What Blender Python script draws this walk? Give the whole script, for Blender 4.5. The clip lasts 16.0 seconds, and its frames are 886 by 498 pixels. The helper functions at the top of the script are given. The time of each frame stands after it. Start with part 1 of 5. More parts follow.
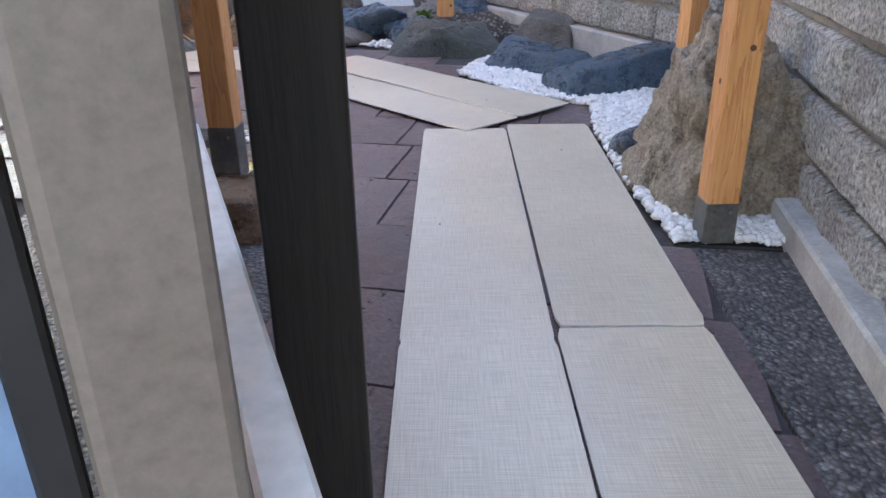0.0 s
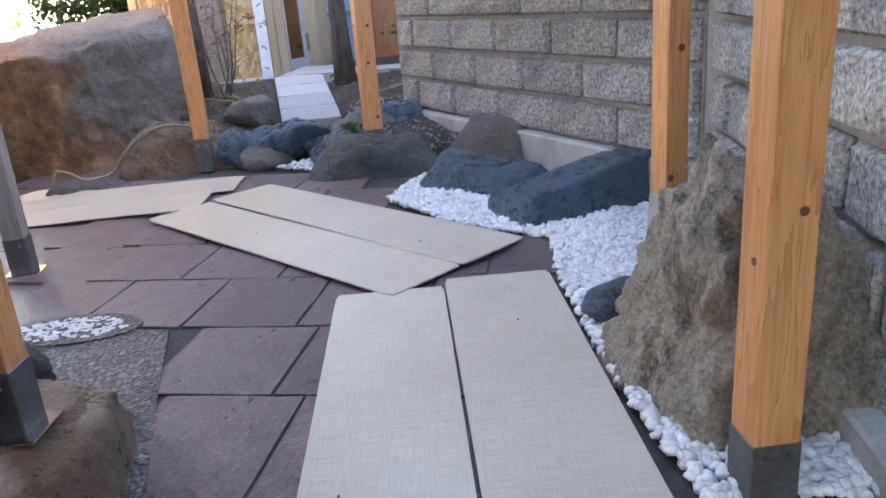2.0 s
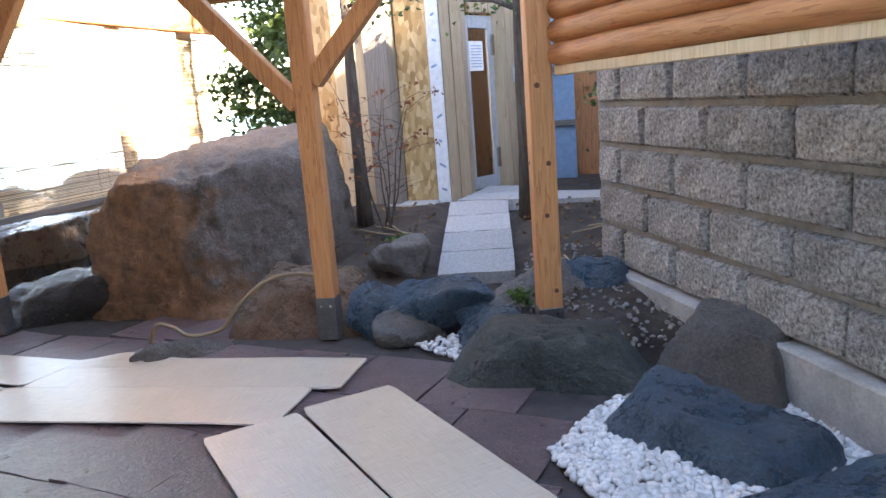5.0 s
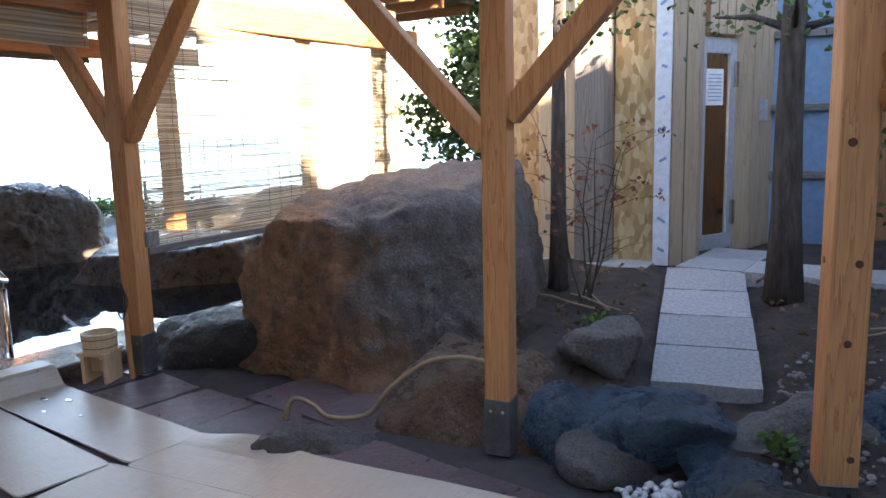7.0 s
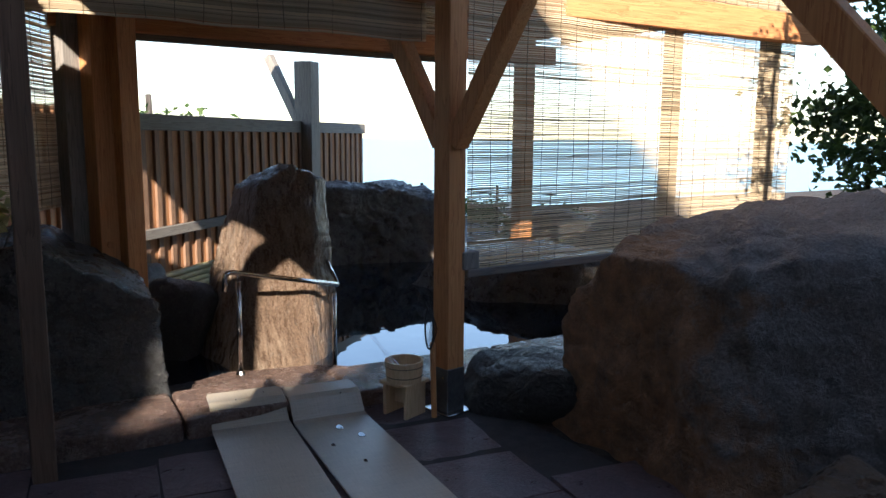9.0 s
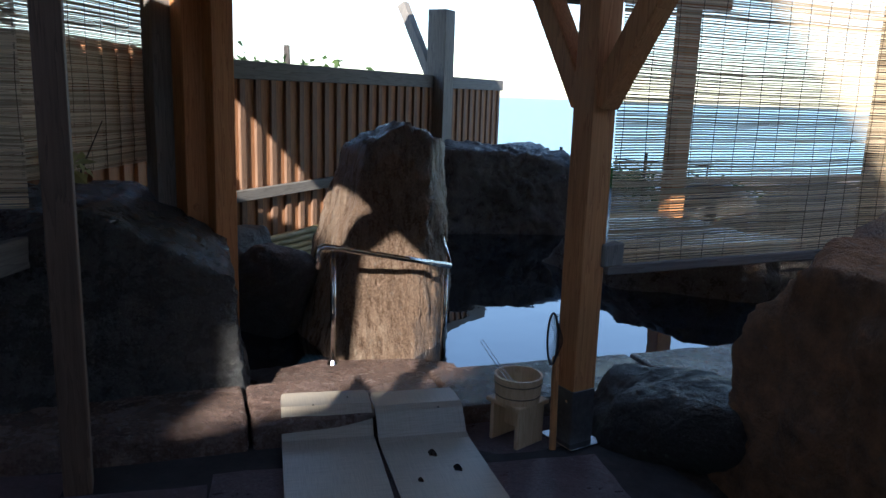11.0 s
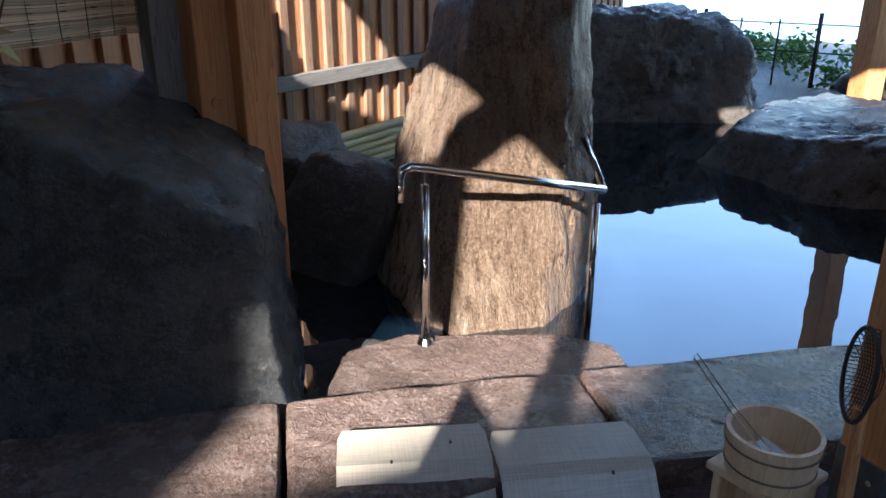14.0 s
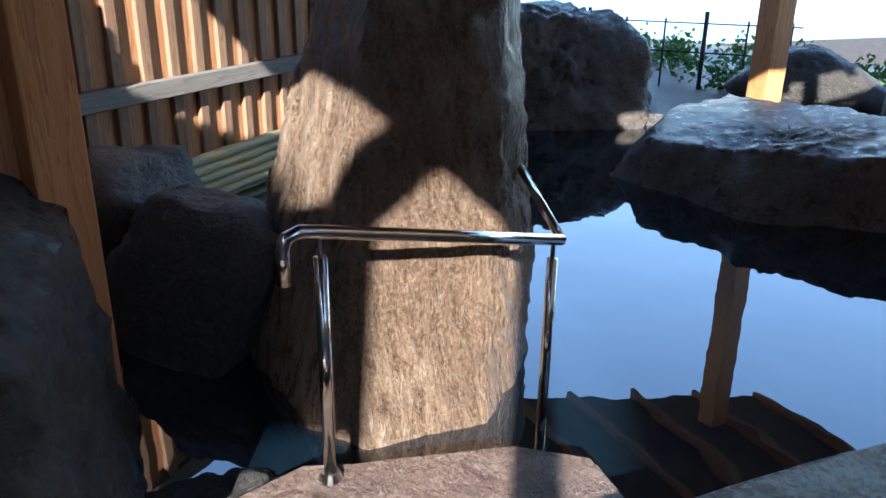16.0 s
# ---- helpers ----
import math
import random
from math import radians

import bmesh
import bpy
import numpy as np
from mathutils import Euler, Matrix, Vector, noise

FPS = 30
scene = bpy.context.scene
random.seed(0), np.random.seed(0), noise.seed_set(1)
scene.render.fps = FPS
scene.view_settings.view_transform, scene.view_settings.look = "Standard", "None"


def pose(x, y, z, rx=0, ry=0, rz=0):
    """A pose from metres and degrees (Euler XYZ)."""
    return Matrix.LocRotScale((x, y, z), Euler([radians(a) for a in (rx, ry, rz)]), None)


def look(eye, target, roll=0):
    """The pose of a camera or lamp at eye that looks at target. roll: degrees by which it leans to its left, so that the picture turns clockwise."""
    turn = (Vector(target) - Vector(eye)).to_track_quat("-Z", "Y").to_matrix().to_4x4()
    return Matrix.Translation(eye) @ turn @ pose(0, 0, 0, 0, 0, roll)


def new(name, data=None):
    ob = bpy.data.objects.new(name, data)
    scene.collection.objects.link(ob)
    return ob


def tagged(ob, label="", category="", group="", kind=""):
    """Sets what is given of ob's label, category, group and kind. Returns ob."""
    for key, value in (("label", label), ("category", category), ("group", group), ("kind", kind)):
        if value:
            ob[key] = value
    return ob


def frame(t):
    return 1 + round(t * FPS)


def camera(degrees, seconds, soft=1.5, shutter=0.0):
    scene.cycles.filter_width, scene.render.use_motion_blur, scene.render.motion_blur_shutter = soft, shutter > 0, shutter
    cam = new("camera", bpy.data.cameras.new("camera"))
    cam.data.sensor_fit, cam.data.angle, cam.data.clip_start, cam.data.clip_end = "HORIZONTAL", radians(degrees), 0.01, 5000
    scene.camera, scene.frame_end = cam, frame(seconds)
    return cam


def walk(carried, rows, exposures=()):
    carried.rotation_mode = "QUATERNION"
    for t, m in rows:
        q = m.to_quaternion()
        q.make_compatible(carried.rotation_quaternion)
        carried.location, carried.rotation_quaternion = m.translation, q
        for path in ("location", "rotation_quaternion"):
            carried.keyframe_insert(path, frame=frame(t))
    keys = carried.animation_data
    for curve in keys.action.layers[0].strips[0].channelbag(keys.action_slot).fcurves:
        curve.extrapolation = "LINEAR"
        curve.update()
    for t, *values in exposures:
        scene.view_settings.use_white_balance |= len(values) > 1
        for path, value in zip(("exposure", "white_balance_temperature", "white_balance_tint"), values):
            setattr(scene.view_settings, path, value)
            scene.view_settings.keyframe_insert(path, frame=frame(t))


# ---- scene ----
cam = camera(60.5, 16.0)
PATH = [
    (0, (0.251, 0.155, 1.189), (0.143, 1.967, 0.35), -0.7),
    (0.5, (0.305, 0.496, 1.166), (0.277, 2.306, 0.314), -3.0),
    (1, (0.363, 0.776, 1.19), (0.446, 2.626, 0.434), -3.4),
    (1.5, (0.37, 1.028, 1.198), (0.449, 2.9, 0.498), -3.1),
    (2, (0.411, 1.301, 1.213), (0.387, 3.193, 0.564), -4.6),
    (2.5, (0.516, 1.597, 1.245), (0.29, 3.492, 0.646), -5.5),
    (3, (0.538, 1.916, 1.244), (0.276, 3.82, 0.69), -4.9),
    (3.5, (0.549, 2.209, 1.28), (0.337, 4.132, 0.773), -5.1),
    (4, (0.501, 2.516, 1.358), (0.194, 4.443, 0.917), -4.8),
    (4.2, (0.496, 2.656, 1.358), (0.13, 4.574, 0.923), -4.7),
    (6.3, (0.159, 3.883, 1.435), (-0.587, 5.707, 1.096), -2.8),
    (6.5, (0.047, 3.978, 1.466), (-0.722, 5.79, 1.115), -2.3),
    (7, (0.013, 4.254, 1.453), (-1.002, 5.948, 1.139), -1.4),
    (7.5, (-0.146, 4.467, 1.474), (-1.354, 6.024, 1.132), 0.4),
    (8, (-0.315, 4.705, 1.489), (-1.784, 6.018, 1.147), 0.3),
    (8.5, (-0.482, 4.905, 1.479), (-2.093, 6.05, 1.173), 0.1),
    (9, (-0.639, 5.065, 1.48), (-2.306, 6.13, 1.187), 0.4),
    (9.5, (-0.798, 5.204, 1.492), (-2.509, 6.198, 1.199), 0.9),
    (10, (-0.949, 5.33, 1.499), (-2.726, 6.186, 1.169), 0.4),
    (10.2, (-1.023, 5.37, 1.502), (-2.806, 6.202, 1.144), 1.0),
    (12.3, (-2.066, 5.838, 1.363), (-3.913, 6.435, 0.88), 1.2),
    (12.5, (-2.173, 5.866, 1.362), (-4.016, 6.438, 0.835), 0.7),
    (13, (-2.442, 5.897, 1.304), (-4.286, 6.369, 0.689), -0.3),
    (13.5, (-2.69, 5.881, 1.29), (-4.498, 6.394, 0.607), 1.0),
    (14, (-2.941, 5.945, 1.273), (-4.745, 6.433, 0.561), 0.1),
    (14.5, (-3.162, 5.989, 1.233), (-4.933, 6.566, 0.505), 0.8),
    (15, (-3.406, 6.004, 1.218), (-5.099, 6.767, 0.475), 3.0),
    (15.5, (-3.624, 6.059, 1.189), (-5.32, 6.822, 0.452), 2.1),
    (16, (-3.828, 6.102, 1.176), (-5.518, 6.907, 0.472), 0.8),
]

# white balance and brightness drift of the carried camera: (seconds, stops, kelvin, tint)
EXPOSURES = [(0.0, 4.45, 8200, 22), (3.0, 4.3, 7700, 19), (4.2, 4.15, 7900, 19), (6.3, 3.6, 7600, 18), (7.5, 2.9, 7000, 16),
             (8.5, 2.0, 6500, 13), (10.0, 1.35, 5900, 11), (12.5, 1.5, 5700, 10), (13.5, 2.2, 5700, 10), (15.0, 2.5, 5800, 9), (16.0, 2.3, 5600, 8)]
walk(cam, [(t, look(eye, target, roll)) for t, eye, target, roll in PATH], EXPOSURES)

# ---- world and sun ----
SUN_AZ, SUN_EL = radians(-31), radians(27)
SUN = Vector((math.cos(SUN_AZ) * math.cos(SUN_EL), math.sin(SUN_AZ) * math.cos(SUN_EL), math.sin(SUN_EL)))
world = bpy.data.worlds.new("world")
scene.world = world
world.use_nodes = True
sky = world.node_tree.nodes.new("ShaderNodeTexSky")
sky.sky_type, sky.sun_disc = "NISHITA", False
sky.sun_elevation, sky.sun_rotation = SUN_EL, radians(90) - SUN_AZ
sky.air_density, sky.dust_density, sky.ozone_density = 1.0, 0.3, 1.5
back = world.node_tree.nodes["Background"]
back.inputs["Strength"].default_value = 0.12
world.node_tree.links.new(sky.outputs[0], back.inputs[0])
lamp = bpy.data.lights.new("sun", "SUN")
lamp.energy, lamp.angle, lamp.color = 5.0, radians(0.6), (1.0, 0.9, 0.76)
new("sun", lamp).matrix_world = look(SUN * 60, (0, 0, 0))


# ---- materials ----
def ramp(nt, src, stops):
    r = nt.nodes.new("ShaderNodeValToRGB")
    while len(r.color_ramp.elements) < len(stops):
        r.color_ramp.elements.new(0.5)
    for e, (p, c) in zip(r.color_ramp.elements, stops):
        e.position, e.color = p, (*c, 1)
    nt.links.new(src, r.inputs[0])
    return r.outputs[0]


def base_material(name):
    m = bpy.data.materials.new(name)
    m.use_nodes = True
    nt = m.node_tree
    return m, nt, nt.nodes["Principled BSDF"], nt.nodes.new("ShaderNodeTexCoord")


def noise_out(nt, vec, scale, detail=6, rough=0.6, stretch=None):
    if stretch:
        mp = nt.nodes.new("ShaderNodeMapping")
        mp.inputs["Scale"].default_value = stretch
        nt.links.new(vec, mp.inputs[0])
        vec = mp.outputs[0]
    n = nt.nodes.new("ShaderNodeTexNoise")
    n.inputs["Scale"].default_value, n.inputs["Detail"].default_value, n.inputs["Roughness"].default_value = scale, detail, rough
    nt.links.new(vec, n.inputs["Vector"])
    return n.outputs["Fac"]


def mix(nt, fac, a, b, kind="MIX"):
    x = nt.nodes.new("ShaderNodeMix")
    x.data_type, x.blend_type = "RGBA", kind
    for sock, v in ((x.inputs[0], fac), (x.inputs[6], a), (x.inputs[7], b)):
        if isinstance(v, (int, float)):
            sock.default_value = v
        elif isinstance(v, tuple):
            sock.default_value = (*v, 1)
        else:
            nt.links.new(v, sock)
    return x.outputs[2]


def bump(nt, bsdf, height, strength=0.5, dist=0.01):
    b = nt.nodes.new("ShaderNodeBump")
    b.inputs["Strength"].default_value, b.inputs["Distance"].default_value = strength, dist
    nt.links.new(height, b.inputs["Height"])
    nt.links.new(b.outputs[0], bsdf.inputs["Normal"])


def maths(nt, op, a, b=0.0):
    n = nt.nodes.new("ShaderNodeMath")
    n.operation = op
    for s, v in zip(n.inputs, (a, b)):
        if isinstance(v, (int, float)):
            s.default_value = v
        else:
            nt.links.new(v, s)
    return n.outputs[0]


def mottled(name, dark, mid, light, scale=4.0, rough=0.8, bumps=0.5, dist=0.01, stretch=None, fine=60.0, spread=0.12, gloss_var=0.0, metal=0.0):
    """Two scales of colour over one surface, with fine relief; pieces differ by a little."""
    m, nt, b, tc = base_material(name)
    v = tc.outputs["Object"]
    big = noise_out(nt, v, scale, 8, 0.65, stretch)
    small = noise_out(nt, v, fine, 4, 0.7, stretch)
    col = ramp(nt, big, [(0.28, dark), (0.5, mid), (0.74, light)])
    shade = ramp(nt, small, [(0.25, (1 - spread * 2.2,) * 3), (0.75, (1 + spread,) * 3)])
    col = mix(nt, 1.0, col, shade, "MULTIPLY")
    info = nt.nodes.new("ShaderNodeObjectInfo")
    tone = ramp(nt, info.outputs["Random"], [(0.0, (0.84,) * 3), (1.0, (1.12,) * 3)])
    col = mix(nt, 1.0, col, tone, "MULTIPLY")
    nt.links.new(col, b.inputs["Base Color"])
    if gloss_var:
        g = ramp(nt, big, [(0.3, (rough - gloss_var,) * 3), (0.7, (rough,) * 3)])
        nt.links.new(g, b.inputs["Roughness"])
    else:
        b.inputs["Roughness"].default_value = rough
    b.inputs["Metallic"].default_value = metal
    h = maths(nt, "ADD", maths(nt, "MULTIPLY", big, 0.7), maths(nt, "MULTIPLY", small, 0.3))
    bump(nt, b, h, bumps, dist)
    return m


def stone_mat(name, dark, mid, light, vein, rough=0.75, stretch=None, lichen=(0.3, 0.29, 0.26), flank=None, relief=0.085, sharp=0.0):
    m, nt, b, tc = base_material(name)
    v = tc.outputs["Object"]
    big = noise_out(nt, v, 1.5, 10, 0.62, stretch)
    info = nt.nodes.new("ShaderNodeObjectInfo")
    mid_n = noise_out(nt, v, 9, 9, 0.72, stretch)
    fine = noise_out(nt, v, 70, 5, 0.75)
    col = ramp(nt, mid_n, [(0.36 + sharp, dark), (0.5, mid), (0.66 - sharp, light)])
    stain = mix(nt, 1.0, vein, ramp(nt, mid_n, [(0.32, (0.5,) * 3), (0.68, (1.35,) * 3)]), "MULTIPLY")
    col = mix(nt, ramp(nt, big, [(0.47, (0, 0, 0)), (0.56, (1, 1, 1))]), col, stain)
    col = mix(nt, 0.45, col, ramp(nt, fine, [(0.34, tuple(c * 0.6 for c in dark)), (0.5, mid), (0.68, tuple(min(1, c * 1.2) for c in light))]))
    # flank colour towards -x, with a noisy edge, fading out above z 0.5
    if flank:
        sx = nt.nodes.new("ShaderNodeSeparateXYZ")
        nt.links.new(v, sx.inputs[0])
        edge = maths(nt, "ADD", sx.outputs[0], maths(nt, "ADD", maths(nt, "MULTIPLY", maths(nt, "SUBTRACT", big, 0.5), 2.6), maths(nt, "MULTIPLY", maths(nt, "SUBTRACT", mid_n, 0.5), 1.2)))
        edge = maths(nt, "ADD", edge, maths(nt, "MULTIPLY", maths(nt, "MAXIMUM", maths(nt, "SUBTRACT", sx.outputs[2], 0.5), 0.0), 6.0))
        flank_tint = mix(nt, 1.0, flank, ramp(nt, mid_n, [(0.34, (0.45,) * 3), (0.66, (1.4,) * 3)]), "MULTIPLY")
        col = mix(nt, ramp(nt, maths(nt, "ADD", edge, 0.32), [(0.42, (0.85,) * 3), (0.72, (0, 0, 0))]), col, flank_tint)
    spots = noise_out(nt, v, 26, 6, 0.7)
    col = mix(nt, ramp(nt, spots, [(0.6, (0, 0, 0)), (0.7, (0.6,) * 3)]), col, lichen)
    col = mix(nt, 1.0, col, ramp(nt, info.outputs["Random"], [(0.0, (0.8,) * 3), (1.0, (1.15,) * 3)]), "MULTIPLY")
    nt.links.new(col, b.inputs["Base Color"])
    nt.links.new(ramp(nt, mid_n, [(0.35, (max(0.2, rough - 0.25),) * 3), (0.65, (rough,) * 3)]), b.inputs["Roughness"])
    cr = nt.nodes.new("ShaderNodeTexVoronoi")
    cr.feature = "DISTANCE_TO_EDGE"
    cr.inputs["Scale"].default_value = 3.2
    warp = mix(nt, 0.3, v, noise_out(nt, v, 3.0, 6, 0.65, stretch))
    nt.links.new(warp, cr.inputs["Vector"])
    crack = ramp(nt, cr.outputs["Distance"], [(0.0, (0.0,) * 3), (0.04, (1,) * 3)])
    h = maths(nt, "ADD", maths(nt, "MULTIPLY", mid_n, 1.0), maths(nt, "MULTIPLY", fine, 0.3))
    h = maths(nt, "ADD", h, maths(nt, "MULTIPLY", crack, 0.1))
    bump(nt, b, h, 1.0, relief)
    return m


def wood_mat(name, dark, light, axis=2, rough=0.6, ring=14.0, wear=0.0, knots=True):
    m, nt, b, tc = base_material(name)
    v = tc.outputs["Object"]
    st = [ring, ring, ring]
    st[axis] = ring * 0.07
    info = nt.nodes.new("ShaderNodeObjectInfo")
    off = nt.nodes.new("ShaderNodeVectorMath")
    off.operation = "ADD"
    nt.links.new(v, off.inputs[0])
    nt.links.new(maths(nt, "MULTIPLY", info.outputs["Random"], 37.0), off.inputs[1])
    g = noise_out(nt, off.outputs[0], 1.0, 5, 0.55, st)
    st2 = [170.0, 170.0, 170.0]
    st2[axis] = 4.0
    f = noise_out(nt, off.outputs[0], 1.0, 3, 0.6, st2)
    saw = maths(nt, "FRACT", maths(nt, "MULTIPLY", g, 9.0))
    col = ramp(nt, saw, [(0.0, light), (0.75, tuple(0.55 * a + 0.45 * c for a, c in zip(light, dark))), (1.0, dark)])
    col = mix(nt, 0.35, col, ramp(nt, f, [(0.3, dark), (0.7, light)]))
    if wear:
        col = mix(nt, maths(nt, "MULTIPLY", noise_out(nt, v, 3.0, 6), wear), col, (0.2, 0.185, 0.17))
    nt.links.new(col, b.inputs["Base Color"])
    b.inputs["Roughness"].default_value = rough
    bump(nt, b, maths(nt, "ADD", f, saw), 0.25, 0.003)
    return m


def plain(name, col, rough=0.5, metal=0.0):
    m, nt, b, tc = base_material(name)
    n = noise_out(nt, tc.outputs["Object"], 25, 5)
    nt.links.new(ramp(nt, n, [(0.3, tuple(c * 0.85 for c in col)), (0.7, tuple(min(1, c * 1.1) for c in col))]), b.inputs["Base Color"])
    b.inputs["Roughness"].default_value, b.inputs["Metallic"].default_value = rough, metal
    return m


M = {}
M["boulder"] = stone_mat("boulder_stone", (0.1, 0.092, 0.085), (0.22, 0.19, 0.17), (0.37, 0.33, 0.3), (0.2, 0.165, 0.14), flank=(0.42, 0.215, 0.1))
M["crag"] = stone_mat("crag_stone", (0.09, 0.065, 0.047), (0.38, 0.305, 0.23), (0.66, 0.56, 0.455), (0.38, 0.31, 0.24), 0.8, (1.6, 1.6, 0.7), relief=0.06, sharp=0.07)
M["blue"] = stone_mat("blue_stone", (0.018, 0.036, 0.055), (0.055, 0.105, 0.155), (0.14, 0.225, 0.3), (0.075, 0.125, 0.165), 0.42, lichen=(0.26, 0.33, 0.38))
M["dark"] = stone_mat("dark_stone", (0.03, 0.03, 0.029), (0.07, 0.066, 0.062), (0.14, 0.13, 0.125), (0.08, 0.07, 0.06), 0.6)
M["brown"] = stone_mat("brown_stone", (0.07, 0.04, 0.025), (0.19, 0.118, 0.073), (0.37, 0.265, 0.18), (0.22, 0.105, 0.052), 0.42, relief=0.05)
M["grey"] = stone_mat("grey_stone", (0.1, 0.095, 0.09), (0.18, 0.17, 0.16), (0.3, 0.285, 0.27), (0.2, 0.165, 0.13))
M["standing"] = stone_mat("standing_stone", (0.075, 0.042, 0.028), (0.27, 0.178, 0.118), (0.52, 0.405, 0.3), (0.2, 0.125, 0.082), 0.4, (2.2, 2.2, 0.32), relief=0.09)
M["wet_dark"] = stone_mat("wet_dark_stone", (0.02, 0.021, 0.022), (0.06, 0.06, 0.06), (0.13, 0.13, 0.13), (0.075, 0.07, 0.065), 0.36, relief=0.04)
M["shore"] = stone_mat("shore_stone", (0.045, 0.038, 0.033), (0.125, 0.104, 0.088), (0.26, 0.225, 0.195), (0.15, 0.115, 0.088), 0.45, relief=0.06)
M["moss"] = stone_mat("green_grey_stone", (0.025, 0.032, 0.03), (0.07, 0.085, 0.08), (0.15, 0.17, 0.16), (0.1, 0.115, 0.105), 0.5, lichen=(0.25, 0.27, 0.25))
M["slab"] = stone_mat("slab_stone", (0.055, 0.036, 0.04), (0.12, 0.08, 0.085), (0.235, 0.175, 0.178), (0.15, 0.098, 0.098), 0.5, relief=0.02, lichen=(0.34, 0.29, 0.3))
M["kerb"] = stone_mat("kerb_stone", (0.055, 0.033, 0.026), (0.15, 0.098, 0.078), (0.28, 0.2, 0.165), (0.19, 0.12, 0.094), 0.32, relief=0.035)
M["bed"] = mottled("joint_bed", (0.03, 0.027, 0.028), (0.05, 0.044, 0.043), (0.075, 0.068, 0.065), 9, 0.9, 0.6, 0.01)
M["soil"] = mottled("soil", (0.028, 0.02, 0.016), (0.06, 0.045, 0.036), (0.115, 0.09, 0.072), 7, 0.95, 1.0, 0.03, fine=70, spread=0.3)
M["pebble"] = mottled("white_pebble", (0.5, 0.488, 0.475), (0.67, 0.66, 0.645), (0.8, 0.79, 0.78), 14, 0.5, 0.2, 0.003)
M["chip"] = mottled("garden_chip", (0.12, 0.11, 0.1), (0.25, 0.235, 0.22), (0.5, 0.48, 0.46), 20, 0.7, 0.3, 0.003)
M["block"] = mottled("split_block", (0.25, 0.238, 0.222), (0.38, 0.362, 0.336), (0.56, 0.535, 0.495), 5, 0.9, 1.0, 0.03, fine=55, spread=0.45)
M["joint"] = mottled("mortar", (0.2, 0.19, 0.18), (0.27, 0.26, 0.245), (0.34, 0.325, 0.31), 12, 0.9, 0.4, 0.004)
M["concrete"] = mottled("footing_concrete", (0.3, 0.29, 0.265), (0.42, 0.405, 0.375), (0.52, 0.5, 0.47), 5, 0.85, 0.35, 0.006)
M["path"] = mottled("granite_path", (0.27, 0.268, 0.265), (0.4, 0.395, 0.388), (0.52, 0.51, 0.5), 40, 0.8, 0.3, 0.004, fine=120, spread=0.2)
M["post"] = wood_mat("cedar_post", (0.36, 0.125, 0.04), (0.66, 0.32, 0.125), 2)
M["beamx"] = wood_mat("cedar_beam", (0.32, 0.1, 0.032), (0.6, 0.28, 0.11), 0)
M["pale"] = wood_mat("pale_pine", (0.5, 0.36, 0.2), (0.72, 0.58, 0.38), 2, 0.6, 9)
M["pale_grey"] = wood_mat("pale_grey_board", (0.26, 0.19, 0.12), (0.41, 0.32, 0.22), 2, 0.6, 9)
M["grey_wood"] = wood_mat("weathered_wood", (0.13, 0.115, 0.1), (0.3, 0.27, 0.235), 2, 0.75, 12)
M["grey_rail"] = wood_mat("weathered_rail", (0.09, 0.08, 0.072), (0.22, 0.2, 0.178), 0, 0.75, 12)
M["fence"] = wood_mat("fence_board", (0.2, 0.085, 0.036), (0.46, 0.225, 0.105), 2, 0.75, 12)
M["fence_grey"] = wood_mat("weathered_batten", (0.11, 0.055, 0.032), (0.28, 0.165, 0.1), 2, 0.75, 12)
M["black"] = wood_mat("dark_post", (0.006, 0.0045, 0.004), (0.022, 0.014, 0.01), 2, 0.5, 16)
M["bark"] = mottled("bark", (0.035, 0.028, 0.023), (0.085, 0.07, 0.058), (0.16, 0.135, 0.115), 9, 0.95, 1.0, 0.03, stretch=(3, 3, 0.5))
M["bamboo"] = mottled("split_bamboo", (0.36, 0.28, 0.12), (0.5, 0.41, 0.19), (0.62, 0.53, 0.28), 6, 0.45, 0.2, 0.003, stretch=(0.4, 6, 6))
M["iron"] = mottled("post_shoe", (0.1, 0.1, 0.1), (0.15, 0.148, 0.145), (0.21, 0.205, 0.2), 8, 0.5, 0.2, 0.002, metal=0.6)
M["steel"] = plain("polished_steel", (0.62, 0.6, 0.57), 0.14, 1.0)
M["bucket"] = wood_mat("hinoki_wood", (0.56, 0.36, 0.19), (0.74, 0.54, 0.33), 2, 0.5, 10)
M["white_wrap"] = plain("house_wrap", (0.74, 0.77, 0.8), 0.5)
M["blue_wrap"] = plain("blue_wrap", (0.17, 0.28, 0.42), 0.45)
M["ink"] = plain("printing", (0.22, 0.34, 0.52), 0.6)
M["black_plastic"] = plain("black_plastic", (0.02, 0.02, 0.021), 0.5)
M["paper"] = plain("paper", (0.72, 0.72, 0.7), 0.8)
M["alu"] = plain("door_aluminium", (0.4, 0.44, 0.48), 0.4, 0.3)
M["hose"] = plain("hose", (0.3, 0.22, 0.13), 0.5)
M["white_frame"] = plain("white_frame", (0.72, 0.71, 0.68), 0.45)
M["jamb"] = mottled("worn_jamb", (0.16, 0.126, 0.1), (0.205, 0.168, 0.14), (0.25, 0.21, 0.178), 3, 0.6, 0.2, 0.003)
M["plaster"] = mottled("house_wall", (0.42, 0.4, 0.37), (0.5, 0.48, 0.45), (0.57, 0.55, 0.52), 3, 0.9, 0.2, 0.004)
M["roof"] = mottled("roof_board", (0.12, 0.08, 0.05), (0.19, 0.13, 0.085), (0.26, 0.19, 0.13), 4, 0.8, 0.3, 0.004)


